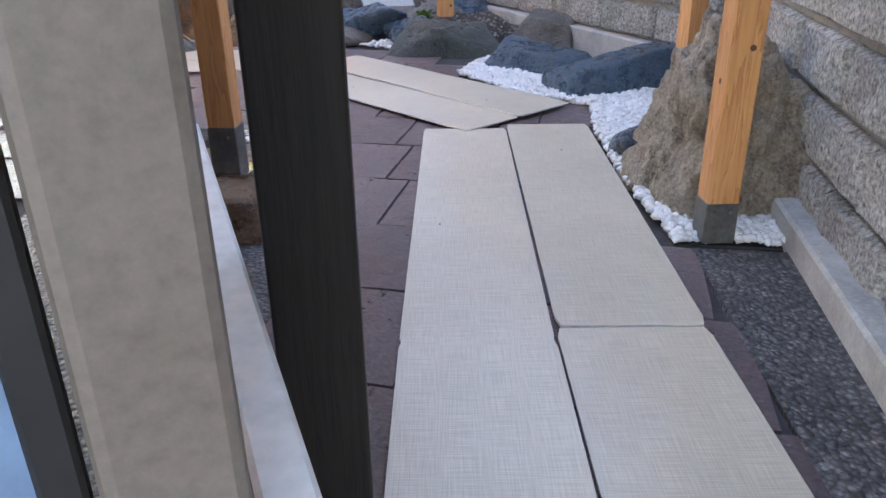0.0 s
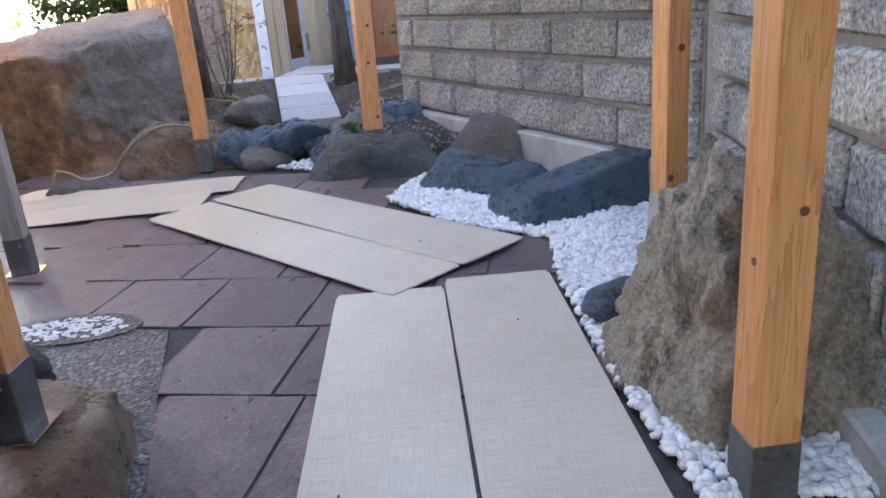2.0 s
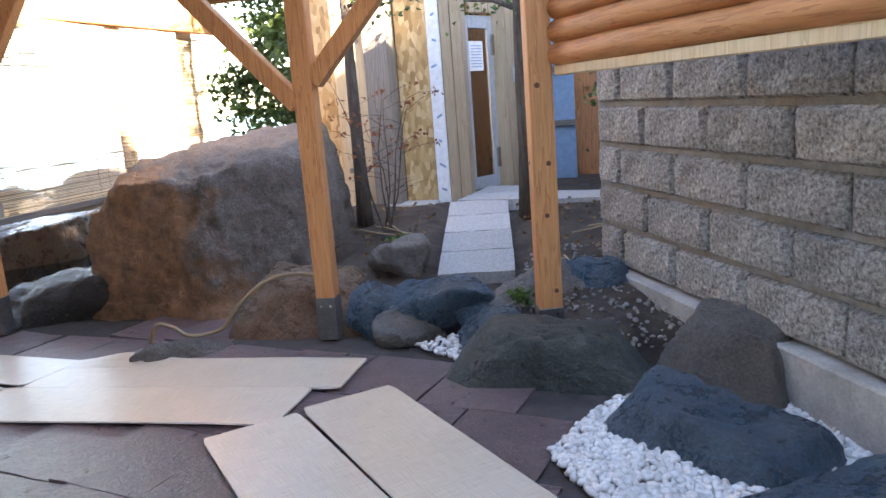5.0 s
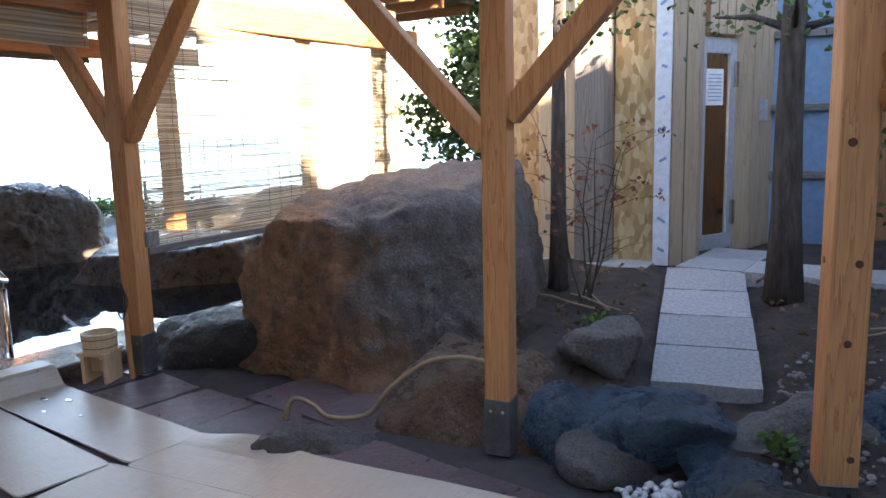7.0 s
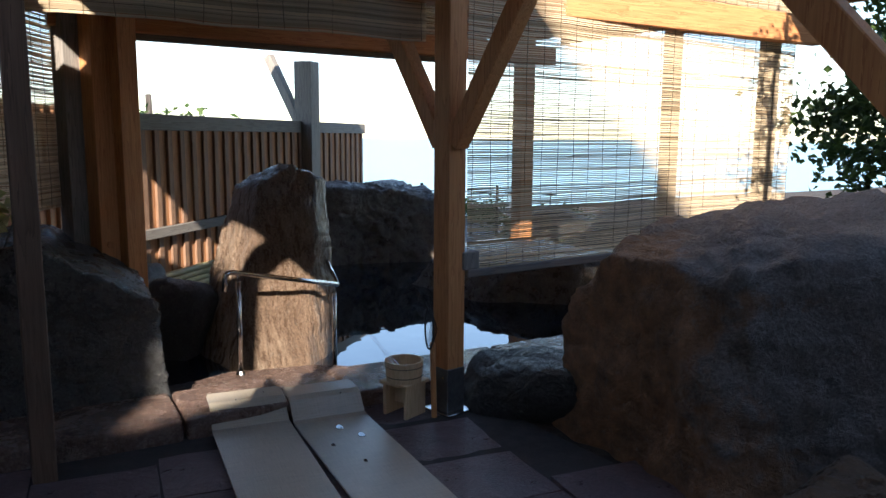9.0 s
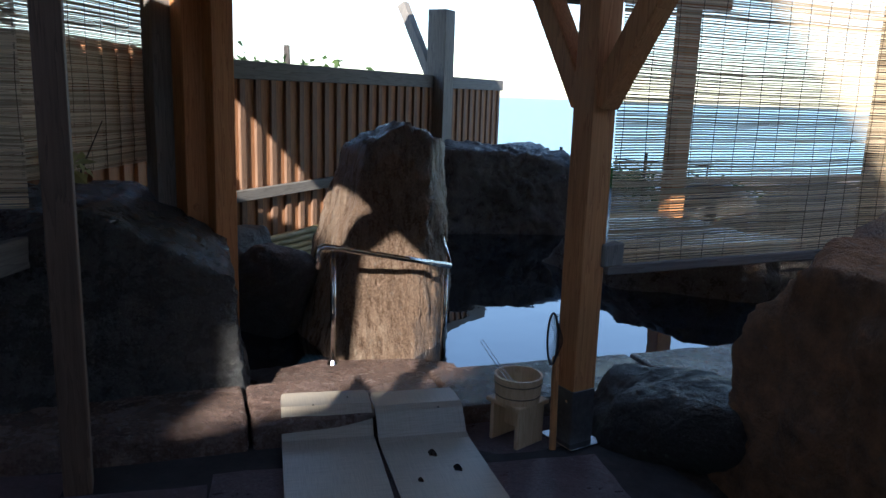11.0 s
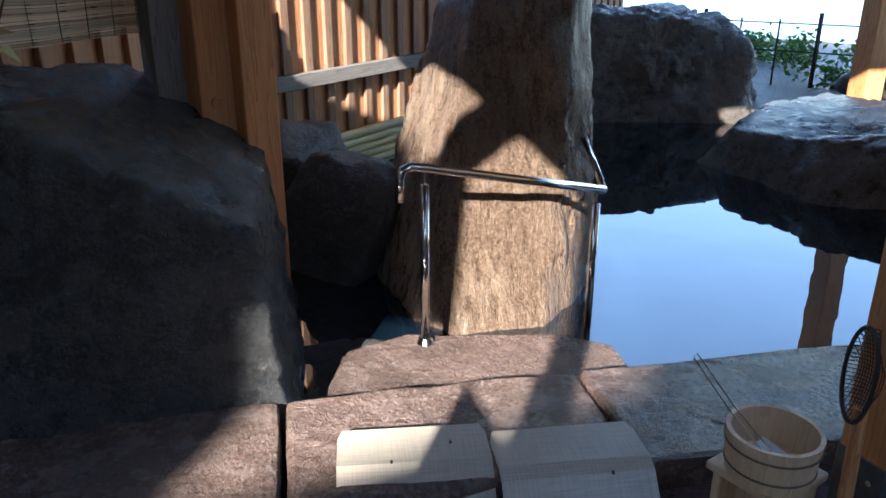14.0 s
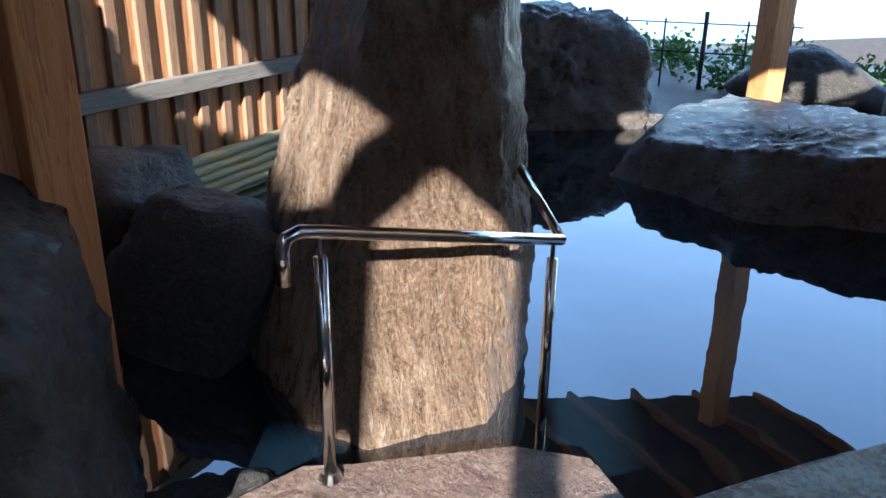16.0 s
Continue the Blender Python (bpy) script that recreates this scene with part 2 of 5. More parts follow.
def mat_linen():
    m, nt, b, tc = base_material("woven_vinyl")
    v = tc.outputs["Object"]
    a = noise_out(nt, v, 1.0, 2, 0.5, (260, 9, 1))
    c = noise_out(nt, v, 1.0, 2, 0.5, (9, 260, 1))
    big = noise_out(nt, v, 1.6, 4)
    weave = mix(nt, 0.5, ramp(nt, a, [(0.3, (0.39, 0.336, 0.257)), (0.7, (0.605, 0.53, 0.42))]), ramp(nt, c, [(0.3, (0.39, 0.336, 0.257)), (0.7, (0.605, 0.53, 0.42))]))
    col = mix(nt, 1.0, weave, ramp(nt, big, [(0.3, (0.9, 0.89, 0.88)), (0.7, (1.05, 1.05, 1.05))]), "MULTIPLY")
    nt.links.new(col, b.inputs["Base Color"])
    b.inputs["Roughness"].default_value = 0.36
    bump(nt, b, maths(nt, "ADD", a, c), 0.12, 0.001)
    return m


def leaf_mat(name, dark, light):
    m, nt, b, tc = base_material(name)
    g = nt.nodes.new("ShaderNodeNewGeometry")
    col = ramp(nt, g.outputs["Random Per Island"], [(0.0, dark), (1.0, light)])
    nt.links.new(col, b.inputs["Base Color"])
    b.inputs["Roughness"].default_value = 0.5
    tr = nt.nodes.new("ShaderNodeBsdfTranslucent")
    nt.links.new(col, tr.inputs[0])
    ms = nt.nodes.new("ShaderNodeMixShader")
    ms.inputs[0].default_value = 0.35
    nt.links.new(b.outputs[0], ms.inputs[1])
    nt.links.new(tr.outputs[0], ms.inputs[2])
    nt.links.new(ms.outputs[0], nt.nodes["Material Output"].inputs[0])
    return m


def water_mat():
    m, nt, b, tc = base_material("pool_water")
    b.inputs["Base Color"].default_value = (0.004, 0.01, 0.018, 1)
    b.inputs["Roughness"].default_value, b.inputs["IOR"].default_value = 0.012, 2.5
    n = noise_out(nt, tc.outputs["Object"], 2.6, 2, 0.4)
    bump(nt, b, n, 0.05, 0.05)
    return m


def sea_mat():
    m, nt, b, tc = base_material("sea")
    b.inputs["Base Color"].default_value = (0.3, 0.5, 0.58, 1)
    b.inputs["Roughness"].default_value = 0.4
    bump(nt, b, noise_out(nt, tc.outputs["Object"], 0.25, 6), 0.5, 1.0)
    return m


def osb_mat():
    m, nt, b, tc = base_material("strand_board")
    vo = nt.nodes.new("ShaderNodeTexVoronoi")
    vo.inputs["Scale"].default_value = 26
    mp = nt.nodes.new("ShaderNodeMapping")
    mp.inputs["Scale"].default_value, mp.inputs["Rotation"].default_value = (1, 1, 0.45), (0.4, 0.5, 0.3)
    nt.links.new(tc.outputs["Object"], mp.inputs[0])
    nt.links.new(mp.outputs[0], vo.inputs["Vector"])
    col = ramp(nt, vo.outputs["Color"], [(0.1, (0.36, 0.21, 0.08)), (0.5, (0.56, 0.37, 0.17)), (0.9, (0.72, 0.55, 0.31))])
    nt.links.new(col, b.inputs["Base Color"])
    b.inputs["Roughness"].default_value = 0.6
    bump(nt, b, vo.outputs["Distance"], 0.3, 0.004)
    return m


def reed_mat(name, dark, light):
    m, nt, b, tc = base_material(name)
    g = nt.nodes.new("ShaderNodeNewGeometry")
    col = ramp(nt, g.outputs["Random Per Island"], [(0.0, dark), (0.6, light), (1.0, tuple(c * 1.15 for c in light))])
    nt.links.new(col, b.inputs["Base Color"])
    b.inputs["Roughness"].default_value = 0.5
    tr = nt.nodes.new("ShaderNodeBsdfTranslucent")
    nt.links.new(col, tr.inputs[0])
    ms = nt.nodes.new("ShaderNodeMixShader")
    ms.inputs[0].default_value = 0.45
    nt.links.new(b.outputs[0], ms.inputs[1])
    nt.links.new(tr.outputs[0], ms.inputs[2])
    nt.links.new(ms.outputs[0], nt.nodes["Material Output"].inputs[0])
    return m


def glass_mat():
    m, nt, b, tc = base_material("door_glass")
    b.inputs["Base Color"].default_value = (0.8, 0.85, 0.85, 1)
    b.inputs["Roughness"].default_value = 0.04
    b.inputs["Transmission Weight"].default_value = 1.0
    b.inputs["IOR"].default_value = 1.45
    return m


def aggregate_mat():
    m, nt, b, tc = base_material("exposed_aggregate")
    vo = nt.nodes.new("ShaderNodeTexVoronoi")
    vo.inputs["Scale"].default_value = 58
    nt.links.new(tc.outputs["Object"], vo.inputs["Vector"])
    sep = nt.nodes.new("ShaderNodeSeparateColor")
    nt.links.new(vo.outputs["Color"], sep.inputs[0])
    col = ramp(nt, sep.outputs[0], [(0.0, (0.06, 0.057, 0.06)), (0.55, (0.11, 0.105, 0.107)), (0.85, (0.17, 0.163, 0.16)), (1.0, (0.25, 0.24, 0.235))])
    gap = ramp(nt, vo.outputs["Distance"], [(0.3, (1, 1, 1)), (0.65, (0.38, 0.37, 0.37))])
    col = mix(nt, 1.0, col, gap, "MULTIPLY")
    col = mix(nt, 1.0, col, ramp(nt, noise_out(nt, tc.outputs["Object"], 3, 4), [(0.3, (0.6,) * 3), (0.7, (1.15,) * 3)]), "MULTIPLY")
    nt.links.new(col, b.inputs["Base Color"])
    b.inputs["Roughness"].default_value = 0.5
    bump(nt, b, maths(nt, "SUBTRACT", 1.0, vo.outputs["Distance"]), 1.0, 0.012)
    return m


M["aggregate"] = aggregate_mat()
M["dark_wood"] = wood_mat("brown_stained_wood", (0.07, 0.04, 0.025), (0.19, 0.115, 0.075), 2, 0.6, 12)
M["knot"] = plain("wood_knot", (0.12, 0.04, 0.018), 0.6)
M["mat_edge"] = plain("pale_mat_edge", (0.7, 0.67, 0.6), 0.5)
M["mat"] = mat_linen()
M["leaf"] = leaf_mat("leaf", (0.03, 0.065, 0.018), (0.1, 0.15, 0.035))
M["weed"] = leaf_mat("weed_leaf", (0.04, 0.1, 0.02), (0.11, 0.2, 0.04))
M["red_leaf"] = leaf_mat("red_leaf", (0.16, 0.045, 0.02), (0.3, 0.12, 0.05))
M["yellow_leaf"] = leaf_mat("yellow_leaf", (0.4, 0.38, 0.12), (0.62, 0.58, 0.3))
M["litter"] = leaf_mat("dry_leaf", (0.09, 0.05, 0.025), (0.25, 0.16, 0.08))
M["water"], M["sea"], M["osb"], M["glass"] = water_mat(), sea_mat(), osb_mat(), glass_mat()
M["reed"] = reed_mat("reed", (0.44, 0.33, 0.2), (0.8, 0.66, 0.46))
M["twine"] = plain("twine", (0.14, 0.1, 0.06), 0.9)


# ---- builders ----
def part(name, bm, material, parent=None, label="", smooth=False):
    """Links a bmesh as one mesh object, under a thing or part if given."""
    me = bpy.data.meshes.new(name)
    bm.to_mesh(me)
    bm.free()
    me.materials.append(M[material])
    if smooth:
        me.polygons.foreach_set("use_smooth", [True] * len(me.polygons))
    ob = new(name, me)
    if parent:
        ob.parent = parent
    if label:
        ob["label"] = label
    return ob


def empty(name, x, y, z, rz=0, **tags):
    ob = new(name)
    ob.empty_display_size = 0.1
    ob.matrix_world = pose(x, y, z, 0, 0, rz)
    return tagged(ob, **tags)


def add_box(bm, sx, sy, sz, m=Matrix(), bevel=0.0, seg=1):
    r = bmesh.ops.create_cube(bm, size=1, matrix=m @ Matrix.Diagonal((sx, sy, sz, 1)))
    if bevel:
        bmesh.ops.bevel(bm, geom=list({e for v in r["verts"] for e in v.link_edges}), offset=bevel, segments=seg, affect="EDGES", profile=0.5)
    return bm


def box(sx, sy, sz, m=Matrix(), bevel=0.0, seg=1):
    return add_box(bmesh.new(), sx, sy, sz, m, bevel, seg)


def tube(bm, pts, radius, sides=10, closed_ends=True):
    """A round bar along points; radius may be a list."""
    rings = []
    pts = [Vector(p) for p in pts]
    side = None
    for i, p in enumerate(pts):
        d = (pts[min(i + 1, len(pts) - 1)] - pts[max(i - 1, 0)]).normalized()
        if side is None or abs(side.dot(d)) > 0.95:
            side = d.orthogonal()
        side = (side - d * side.dot(d)).normalized()
        up = d.cross(side)
        r = radius[i] if isinstance(radius, (list, tuple)) else radius
        rings.append([bm.verts.new(p + r * (math.cos(a) * side + math.sin(a) * up)) for a in [2 * math.pi * k / sides for k in range(sides)]])
    for a, b in zip(rings, rings[1:]):
        for k in range(sides):
            bm.faces.new((a[k], a[(k + 1) % sides], b[(k + 1) % sides], b[k]))
    if closed_ends:
        bm.faces.new(rings[0][::-1])
        bm.faces.new(rings[-1])
    return bm


def prism(points, z0, z1, bm=None):
    bm = bm or bmesh.new()
    low = [bm.verts.new((x, y, z0)) for x, y in points]
    high = [bm.verts.new((x, y, z1)) for x, y in points]
    n = len(points)
    bm.faces.new(low[::-1])
    bm.faces.new(high)
    for k in range(n):
        bm.faces.new((low[k], low[(k + 1) % n], high[(k + 1) % n], high[k]))
    return bm


def rock_mesh(size, seed, cuts=14, planes=None, rough=0.05, level=5, ridges=0.0, soft=0, lumps=0.0, jag=0.0, jagged=3.0):
    """A quarried stone: a ball cut by many planes, then roughened at three scales."""
    rnd = random.Random(seed)
    bm = bmesh.new()
    bmesh.ops.create_icosphere(bm, subdivisions=level, radius=1)
    if planes is None:
        planes = []
        for _ in range(cuts):
            n = Vector((rnd.uniform(-1, 1), rnd.uniform(-1, 1), rnd.uniform(-1, 1))).normalized()
            planes.append((n, rnd.uniform(0.62, 0.95)))
        planes += [(Vector(a), rnd.uniform(0.88, 1.0)) for a in ((1, 0, 0), (-1, 0, 0), (0, 1, 0), (0, -1, 0), (0, 0, 1), (0, 0, -1))]
        scale = Vector(size)
    else:
        planes = [(Vector(n).normalized(), d) for n, d in planes]
        scale = Vector((1, 1, 1))
    off = Vector((seed * 3.17, seed * 1.31, seed * 2.7))
    for v in bm.verts:
        d = v.co.normalized()
        rs = sorted(q / max(n.dot(d), 1e-4) for n, q in planes if n.dot(d) > 1e-3)
        r = rs[0] if soft == 0 else sum(min(20.0, q) ** -soft for q in rs) ** (-1.0 / soft)
        p = d * r
        p = Vector((p.x * scale.x, p.y * scale.y, p.z * scale.z))
        q = p + off
        big = noise.fractal(q * 1.6, 1.0, 2.0, 4)
        mid = noise.fractal(q * 6.0, 0.9, 2.1, 4)
        crease = abs(noise.noise(Vector((q.x * 5, q.y * 5, q.z * 5))))
        fine = noise.fractal(q * 22.0, 0.8, 2.0, 3)
        flute = abs(noise.noise(Vector((q.x * 8, q.y * 8, q.z * 2.6)))) + 0.5 * abs(noise.noise(Vector((q.x * 30, q.y * 30, q.z * 9))))
        v.co = p + d * (rough * 1.3 * big + rough * 0.55 * mid + rough * 0.2 * fine - rough * 0.3 * max(0.0, 0.25 - crease) * 4 + ridges * (flute - 0.4) + (lumps * (0.45 - noise.voronoi(Vector((q.x * 9, q.y * 9, q.z * 6)))[0][0]) if lumps else 0.0) + (jag * (noise.ridged_multi_fractal(Vector((q.x * jagged, q.y * jagged, q.z * jagged * 0.6)), 0.9, 2.1, 5, 0.9, 2.0) - 1.2) if jag else 0.0))
    return bm


def rock(name, x, y, z, size, seed, material, label, rz=0, group="", planes=None, rough=0.04, level=5, category="rock", cuts=14, ridges=0.0, soft=16, lumps=0.0, jag=0.0, jagged=3.0):
    ob = part(name, rock_mesh(size, seed, cuts, planes, rough, level, ridges, (0 if soft == 16 else soft) if planes else soft, lumps, jag, jagged), material, smooth=True)
    ob.matrix_world = pose(x, y, z, 0, 0, rz)
    return tagged(ob, label, category, group)


def floor_z(x):
    """The paving falls gently towards the pool."""
    return -0.065 * min(1.0, max(0.0, (-1.5 - x) / 2.8))


def slab_mesh(lx, ly, th, seed, bevel=0.006, nx=5, ny=4, warp=0.0025):
    rnd = random.Random(seed)
    bm = bmesh.new()
    bmesh.ops.create_grid(bm, x_segments=nx, y_segments=ny, size=0.5)
    for v in bm.verts:
        edge = abs(v.co.x) > 0.49 or abs(v.co.y) > 0.49
        v.co = Vector((v.co.x * lx, v.co.y * ly, rnd.uniform(-warp, warp) - (bevel * 0.7 if edge else 0)))
        if edge:
            v.co.x += rnd.uniform(-0.003, 0.003)
            v.co.y += rnd.uniform(-0.003, 0.003)
    rim = [e for e in bm.edges if e.is_boundary]
    r = bmesh.ops.extrude_edge_only(bm, edges=rim)
    for v in [g for g in r["geom"] if isinstance(g, bmesh.types.BMVert)]:
        v.co.z -= th
    bmesh.ops.recalc_face_normals(bm, faces=bm.faces)
    return bm


def share(name, me, parent, m):
    ob = new(name, me)
    ob.parent = parent
    ob.matrix_world = m
    return ob


def mesh_of(bm, name, material, smooth=False):
    me = bpy.data.meshes.new(name)
    bm.to_mesh(me)
    bm.free()
    me.materials.append(M[material])
    if smooth:
        me.polygons.foreach_set("use_smooth", [True] * len(me.polygons))
    return me


def inside(p, poly):
    hit = False
    for (ax, ay), (bx, by) in zip(poly, poly[1:] + poly[:1]):
        if (ay > p[1]) != (by > p[1]) and p[0] < (bx - ax) * (p[1] - ay) / (by - ay) + ax:
            hit = not hit
    return hit


# ---- ground, paving and walls ----
def poly_sheet(points, z, name, material, label, category="ground", kind="structure"):
    bm = bmesh.new()
    bm.faces.new([bm.verts.new((x, y, z(x, y) if callable(z) else z)) for x, y in points])
    return tagged(part(name, bm, material), label, category, kind=kind)


def garden_z(x, y):
    return 0.1 + 0.32 * min(1.0, max(0.0, (y - 6.7) / 2.6))


SHORE = -4.86
ground = poly_sheet([(-16, -60), (60, -60), (60, 60), (-16, 60), (-16, 14), (-7.6, 14), (-7.6, 11.9), (SHORE, 11.9), (SHORE, 5.4), (-16, 5.4)], -0.3, "ground", "soil", "dark bare soil ground around the bath garden")
bm = prism([(SHORE, 5.4), (SHORE, 11.9), (-7.6, 11.9), (-7.6, 14), (-16, 14), (-16, 5.4)], -1.05, -0.95)
tagged(part("pool_bed", bm, "dark"), "dark stone bed under the bath water", "pool", kind="structure")
bm = bmesh.new()
bmesh.ops.create_grid(bm, x_segments=60, y_segments=50, size=0.5, matrix=Matrix.Translation((-9.9, 9.4, -0.17)) @ Matrix.Diagonal((10.2, 9.2, 1, 1)))
for v in bm.verts:
    v.co.z += 0.0012 * noise.noise(v.co * 2.2)
tagged(part("water", bm, "water", smooth=True), "still dark bath water mirroring the sky", "water", kind="structure")
poly_sheet([(-16, -3000), (-16, 3000), (-4500, 3000), (-4500, -3000)], -14.0, "sea", "sea", "pale blue sea out to the horizon", "sea")
bank = prism([(-12.6, 8.8), (-9.4, 10.6), (-7.6, 11.6), (-4.9, 10.6), (-4.9, 14), (-7.6, 16), (-15, 16), (-15.9, 10)], -0.3, -0.06)
tagged(part("bank", bank, "aggregate"), "grey gravel bank at the far side of the bath", "bank", kind="structure")

bm = bmesh.new()
bmesh.ops.create_grid(bm, x_segments=40, y_segments=48, size=0.5, matrix=Matrix.Translation((-1.6, 10.2, 0)) @ Matrix.Diagonal((5.6, 7.4, 1, 1)))
for v in bm.verts:
    v.co.z = garden_z(v.co.x, v.co.y) + 0.035 * noise.fractal(v.co * 2.1, 1, 2, 4) - (0.3 if v.co.y < 6.85 or v.co.x < -0.5 and v.co.y < 7.4 or v.co.x < -1.85 and v.co.y < 8.2 or v.co.x < -3.6 else 0) - (0.06 if abs(v.co.x + 0.74 + 0.21 * (v.co.y - 8.0)) < 0.34 and v.co.y > 7.6 else 0)
soil = tagged(part("garden_soil", bm, "soil", smooth=True), "dark soil bed rising behind a row of stones", "soil", kind="structure")

bm = bmesh.new()
add_box(bm, 3.1, 12.0, 0.2, pose(0.05, 1.3, -0.118))
bed = tagged(part("floor", bm, "bed"), "square purple-brown stone slabs with dark joints", "floor", kind="structure")
bm = prism([(-4.86, -4.7), (-1.5, -4.7), (-1.5, 7.6), (-4.86, 7.6)], -0.29, -0.02)
for v in bm.verts:
    if v.co.z > -0.1:
        v.co.z = floor_z(v.co.x) - 0.019
low_bed = part("paving_bed", bm, "bed", bed)

AGG_R = [(0.98, -4.6), (1.6, -4.6), (1.5, 2.72), (1.02, 2.76)]
AGG_L = [(-1.5, -4.6), (-0.42, -4.6), (-0.42, 2.9), (-0.62, 3.6), (-0.75, 4.1), (-1.3, 4.2), (-1.7, 3.6)]
PEBBLES = [(0.97, 2.82), (1.5, 2.78), (1.62, 4.0), (1.72, 5.1), (1.32, 5.95), (0.95, 6.6), (0.45, 6.62), (0.22, 6.3), (0.03, 5.85), (0.48, 5.16), (0.9, 4.87), (0.86, 4.2), (0.9, 3.3)]
PATCH = [(-0.9, 7.02), (-0.47, 6.72), (-0.36, 6.9), (-0.62, 7.25)]
for poly, nm, lb in ((AGG_R, "aggregate_strip", "grey washed aggregate strip beside the block wall"), (AGG_L, "aggregate_strip", "worn grey washed aggregate around the post stone")):
    top = prism(poly, -0.02, 0.0)
    tagged(part(nm, top, "aggregate"), lb, "paving", kind="structure")
tagged(part("pebble_bed", prism(PEBBLES, -0.03, -0.012), "bed"), "bed of small stones under white pebbles", "gravel", kind="structure")
tagged(part("pebble_bed", prism(PATCH, -0.03, -0.01), "bed"), "dark bed under a small patch of white pebbles", "gravel", kind="structure")

# footings and block wall: far leg turns away from the near leg
NEAR_A, CORNER, FAR_B = Vector((0.97, -2.1, 0)), Vector((1.7, 5.12, 0)), Vector((0.06, 8.1, 0))
ROW, LONG, DEEP = 0.245, 0.61, 0.19
GAP = 0.03


def block_mesh(lx, lz, seed):
    """Split-face block: rough flat face towards -y inside a crisp drafted margin."""
    rnd = random.Random(seed)
    bm = bmesh.new()
    nx, nz = (16, 8) if lx > 0.4 else (9, 8)
    off = Vector((seed * 4.1, seed * 2.3, 0))
    tilt = rnd.uniform(-0.012, 0.012)

    def steps(n, size, m):
        return [-size / 2, -size / 2 + m] + [-size / 2 + m + (size - 2 * m) * i / (n - 2) for i in range(1, n - 2)] + [size / 2 - m, size / 2]

    xs, zs = steps(nx, lx, 0.022), steps(nz, lz, 0.015)
    g = []
    for i, x in enumerate(xs):
        col = []
        for k, z in enumerate(zs):
            e = min(i, nx - i, k, nz - k)
            n = noise.fractal(Vector((x * 7, z * 7, 0)) + off, 1, 2, 5)
            f = noise.fractal(Vector((x * 30, z * 30, 3)) + off, 1, 2, 3)
            y = -0.004 if e == 0 else -0.034 - 0.012 * n - 0.005 * f - tilt * x * 2 - (0.004 if e > 1 else 0)
            jx, jz = (0.004 * n, 0.004 * f) if e == 1 else (0, 0)
            col.append(bm.verts.new((x + jx, y, z + jz)))
        g.append(col)
    for i in range(nx):
        for k in range(nz):
            bm.faces.new((g[i][k], g[i + 1][k], g[i + 1][k + 1], g[i][k + 1]))
    rim = [e for e in bm.edges if e.is_boundary]
    r = bmesh.ops.extrude_edge_only(bm, edges=rim)
    for v in [q for q in r["geom"] if isinstance(q, bmesh.types.BMVert)]:
        v.co.y = 0.05
    bmesh.ops.recalc_face_normals(bm, faces=bm.faces)
    return bm


def block_wall(name, a, b, z0, rows, label, start=0.0):
    d = (b - a).length
    ang = math.degrees(math.atan2(b.y - a.y, b.x - a.x))
    # the visible face lies towards the walk, the core behind it
    core = box(d, DEEP, rows * ROW, Matrix.Translation((d / 2, -0.03 - DEEP / 2, z0 + rows * ROW / 2)))
    wall = part(name, core, "joint")
    wall["z0"] = z0
    wall.matrix_world = pose(a.x, a.y, 0, 0, 0, ang)
    tagged(wall, label, "wall", kind="structure")
    top = max(z0, 0.11)
    foot = box(d, DEEP + 0.1, top + 0.3, Matrix.Translation((d / 2, -DEEP / 2 + (0.02 if z0 > 0.1 else 0.05), (top - 0.3) / 2)), 0.012)
    part("footing", foot, "concrete", wall, "plain concrete footing strip")
    return wall, ang, d


wall_far, ang_far, len_far = block_wall("wall_east", CORNER, FAR_B, 0.26, 9, "grey split-face block wall on a concrete footing")
wall_near, ang_near, len_near = block_wall("wall_south", NEAR_A, CORNER, 0.015, 10, "grey split-face block wall on a concrete footing")
tagged(part("garden_wall", box(0.18, 7.0, 2.6, pose(1.1, 11.6, 1.3)), "fence"), "shaded board wall closing the garden", "wall", kind="structure")

# unseen sun blockers added beyond the wall; their outline shapes the sun patches
ALONG = Vector((math.cos(SUN_AZ), math.sin(SUN_AZ), 0))
ACROSS = Vector((-ALONG.y, ALONG.x, 0))


def shade_wall(name, c0, c1, top0, top1, label):
    bm = bmesh.new()
    ring = []
    for a in (6.0, 10.0):
        ring.append([bm.verts.new(ALONG * a + ACROSS * c + Vector((0, 0, z))) for c, z in ((c0, -0.3), (c1, -0.3), (c1, top1), (c0, top0))])
    f, g = ring
    bm.faces.new(f)
    bm.faces.new(g[::-1])
    for k in range(4):
        bm.faces.new((f[k], f[(k + 1) % 4], g[(k + 1) % 4], g[k]))
    bmesh.ops.recalc_face_normals(bm, faces=bm.faces)
    ob = part(name, bm, "plaster")
    return tagged(ob, label, "house", kind="structure")


shade_wall("wall_house_1", -10, 0.6, 8.75, 8.75, "unseen plastered slab added beyond the court to block sun")
shade_wall("wall_house_6", 0.6, 2.53, 8.1, 8.1, "lower unseen plastered slab added to block sun")
shade_wall("wall_house_2", 2.53, 3.62, 6.57, 7.06, "low unseen slab added to let a sun patch through")
shade_wall("wall_house_3", 3.62, 6.0, 10.0, 8.3, "unseen sloping slab added to cut the sun on the reed blind")
shade_wall("wall_house_4", 6.0, 7.45, 8.3, 8.3, "unseen plastered slab added beyond the court to block sun")
shade_wall("wall_house_5", 7.45, 16, 10.4, 10.4, "tall unseen slab added to shade the hut")
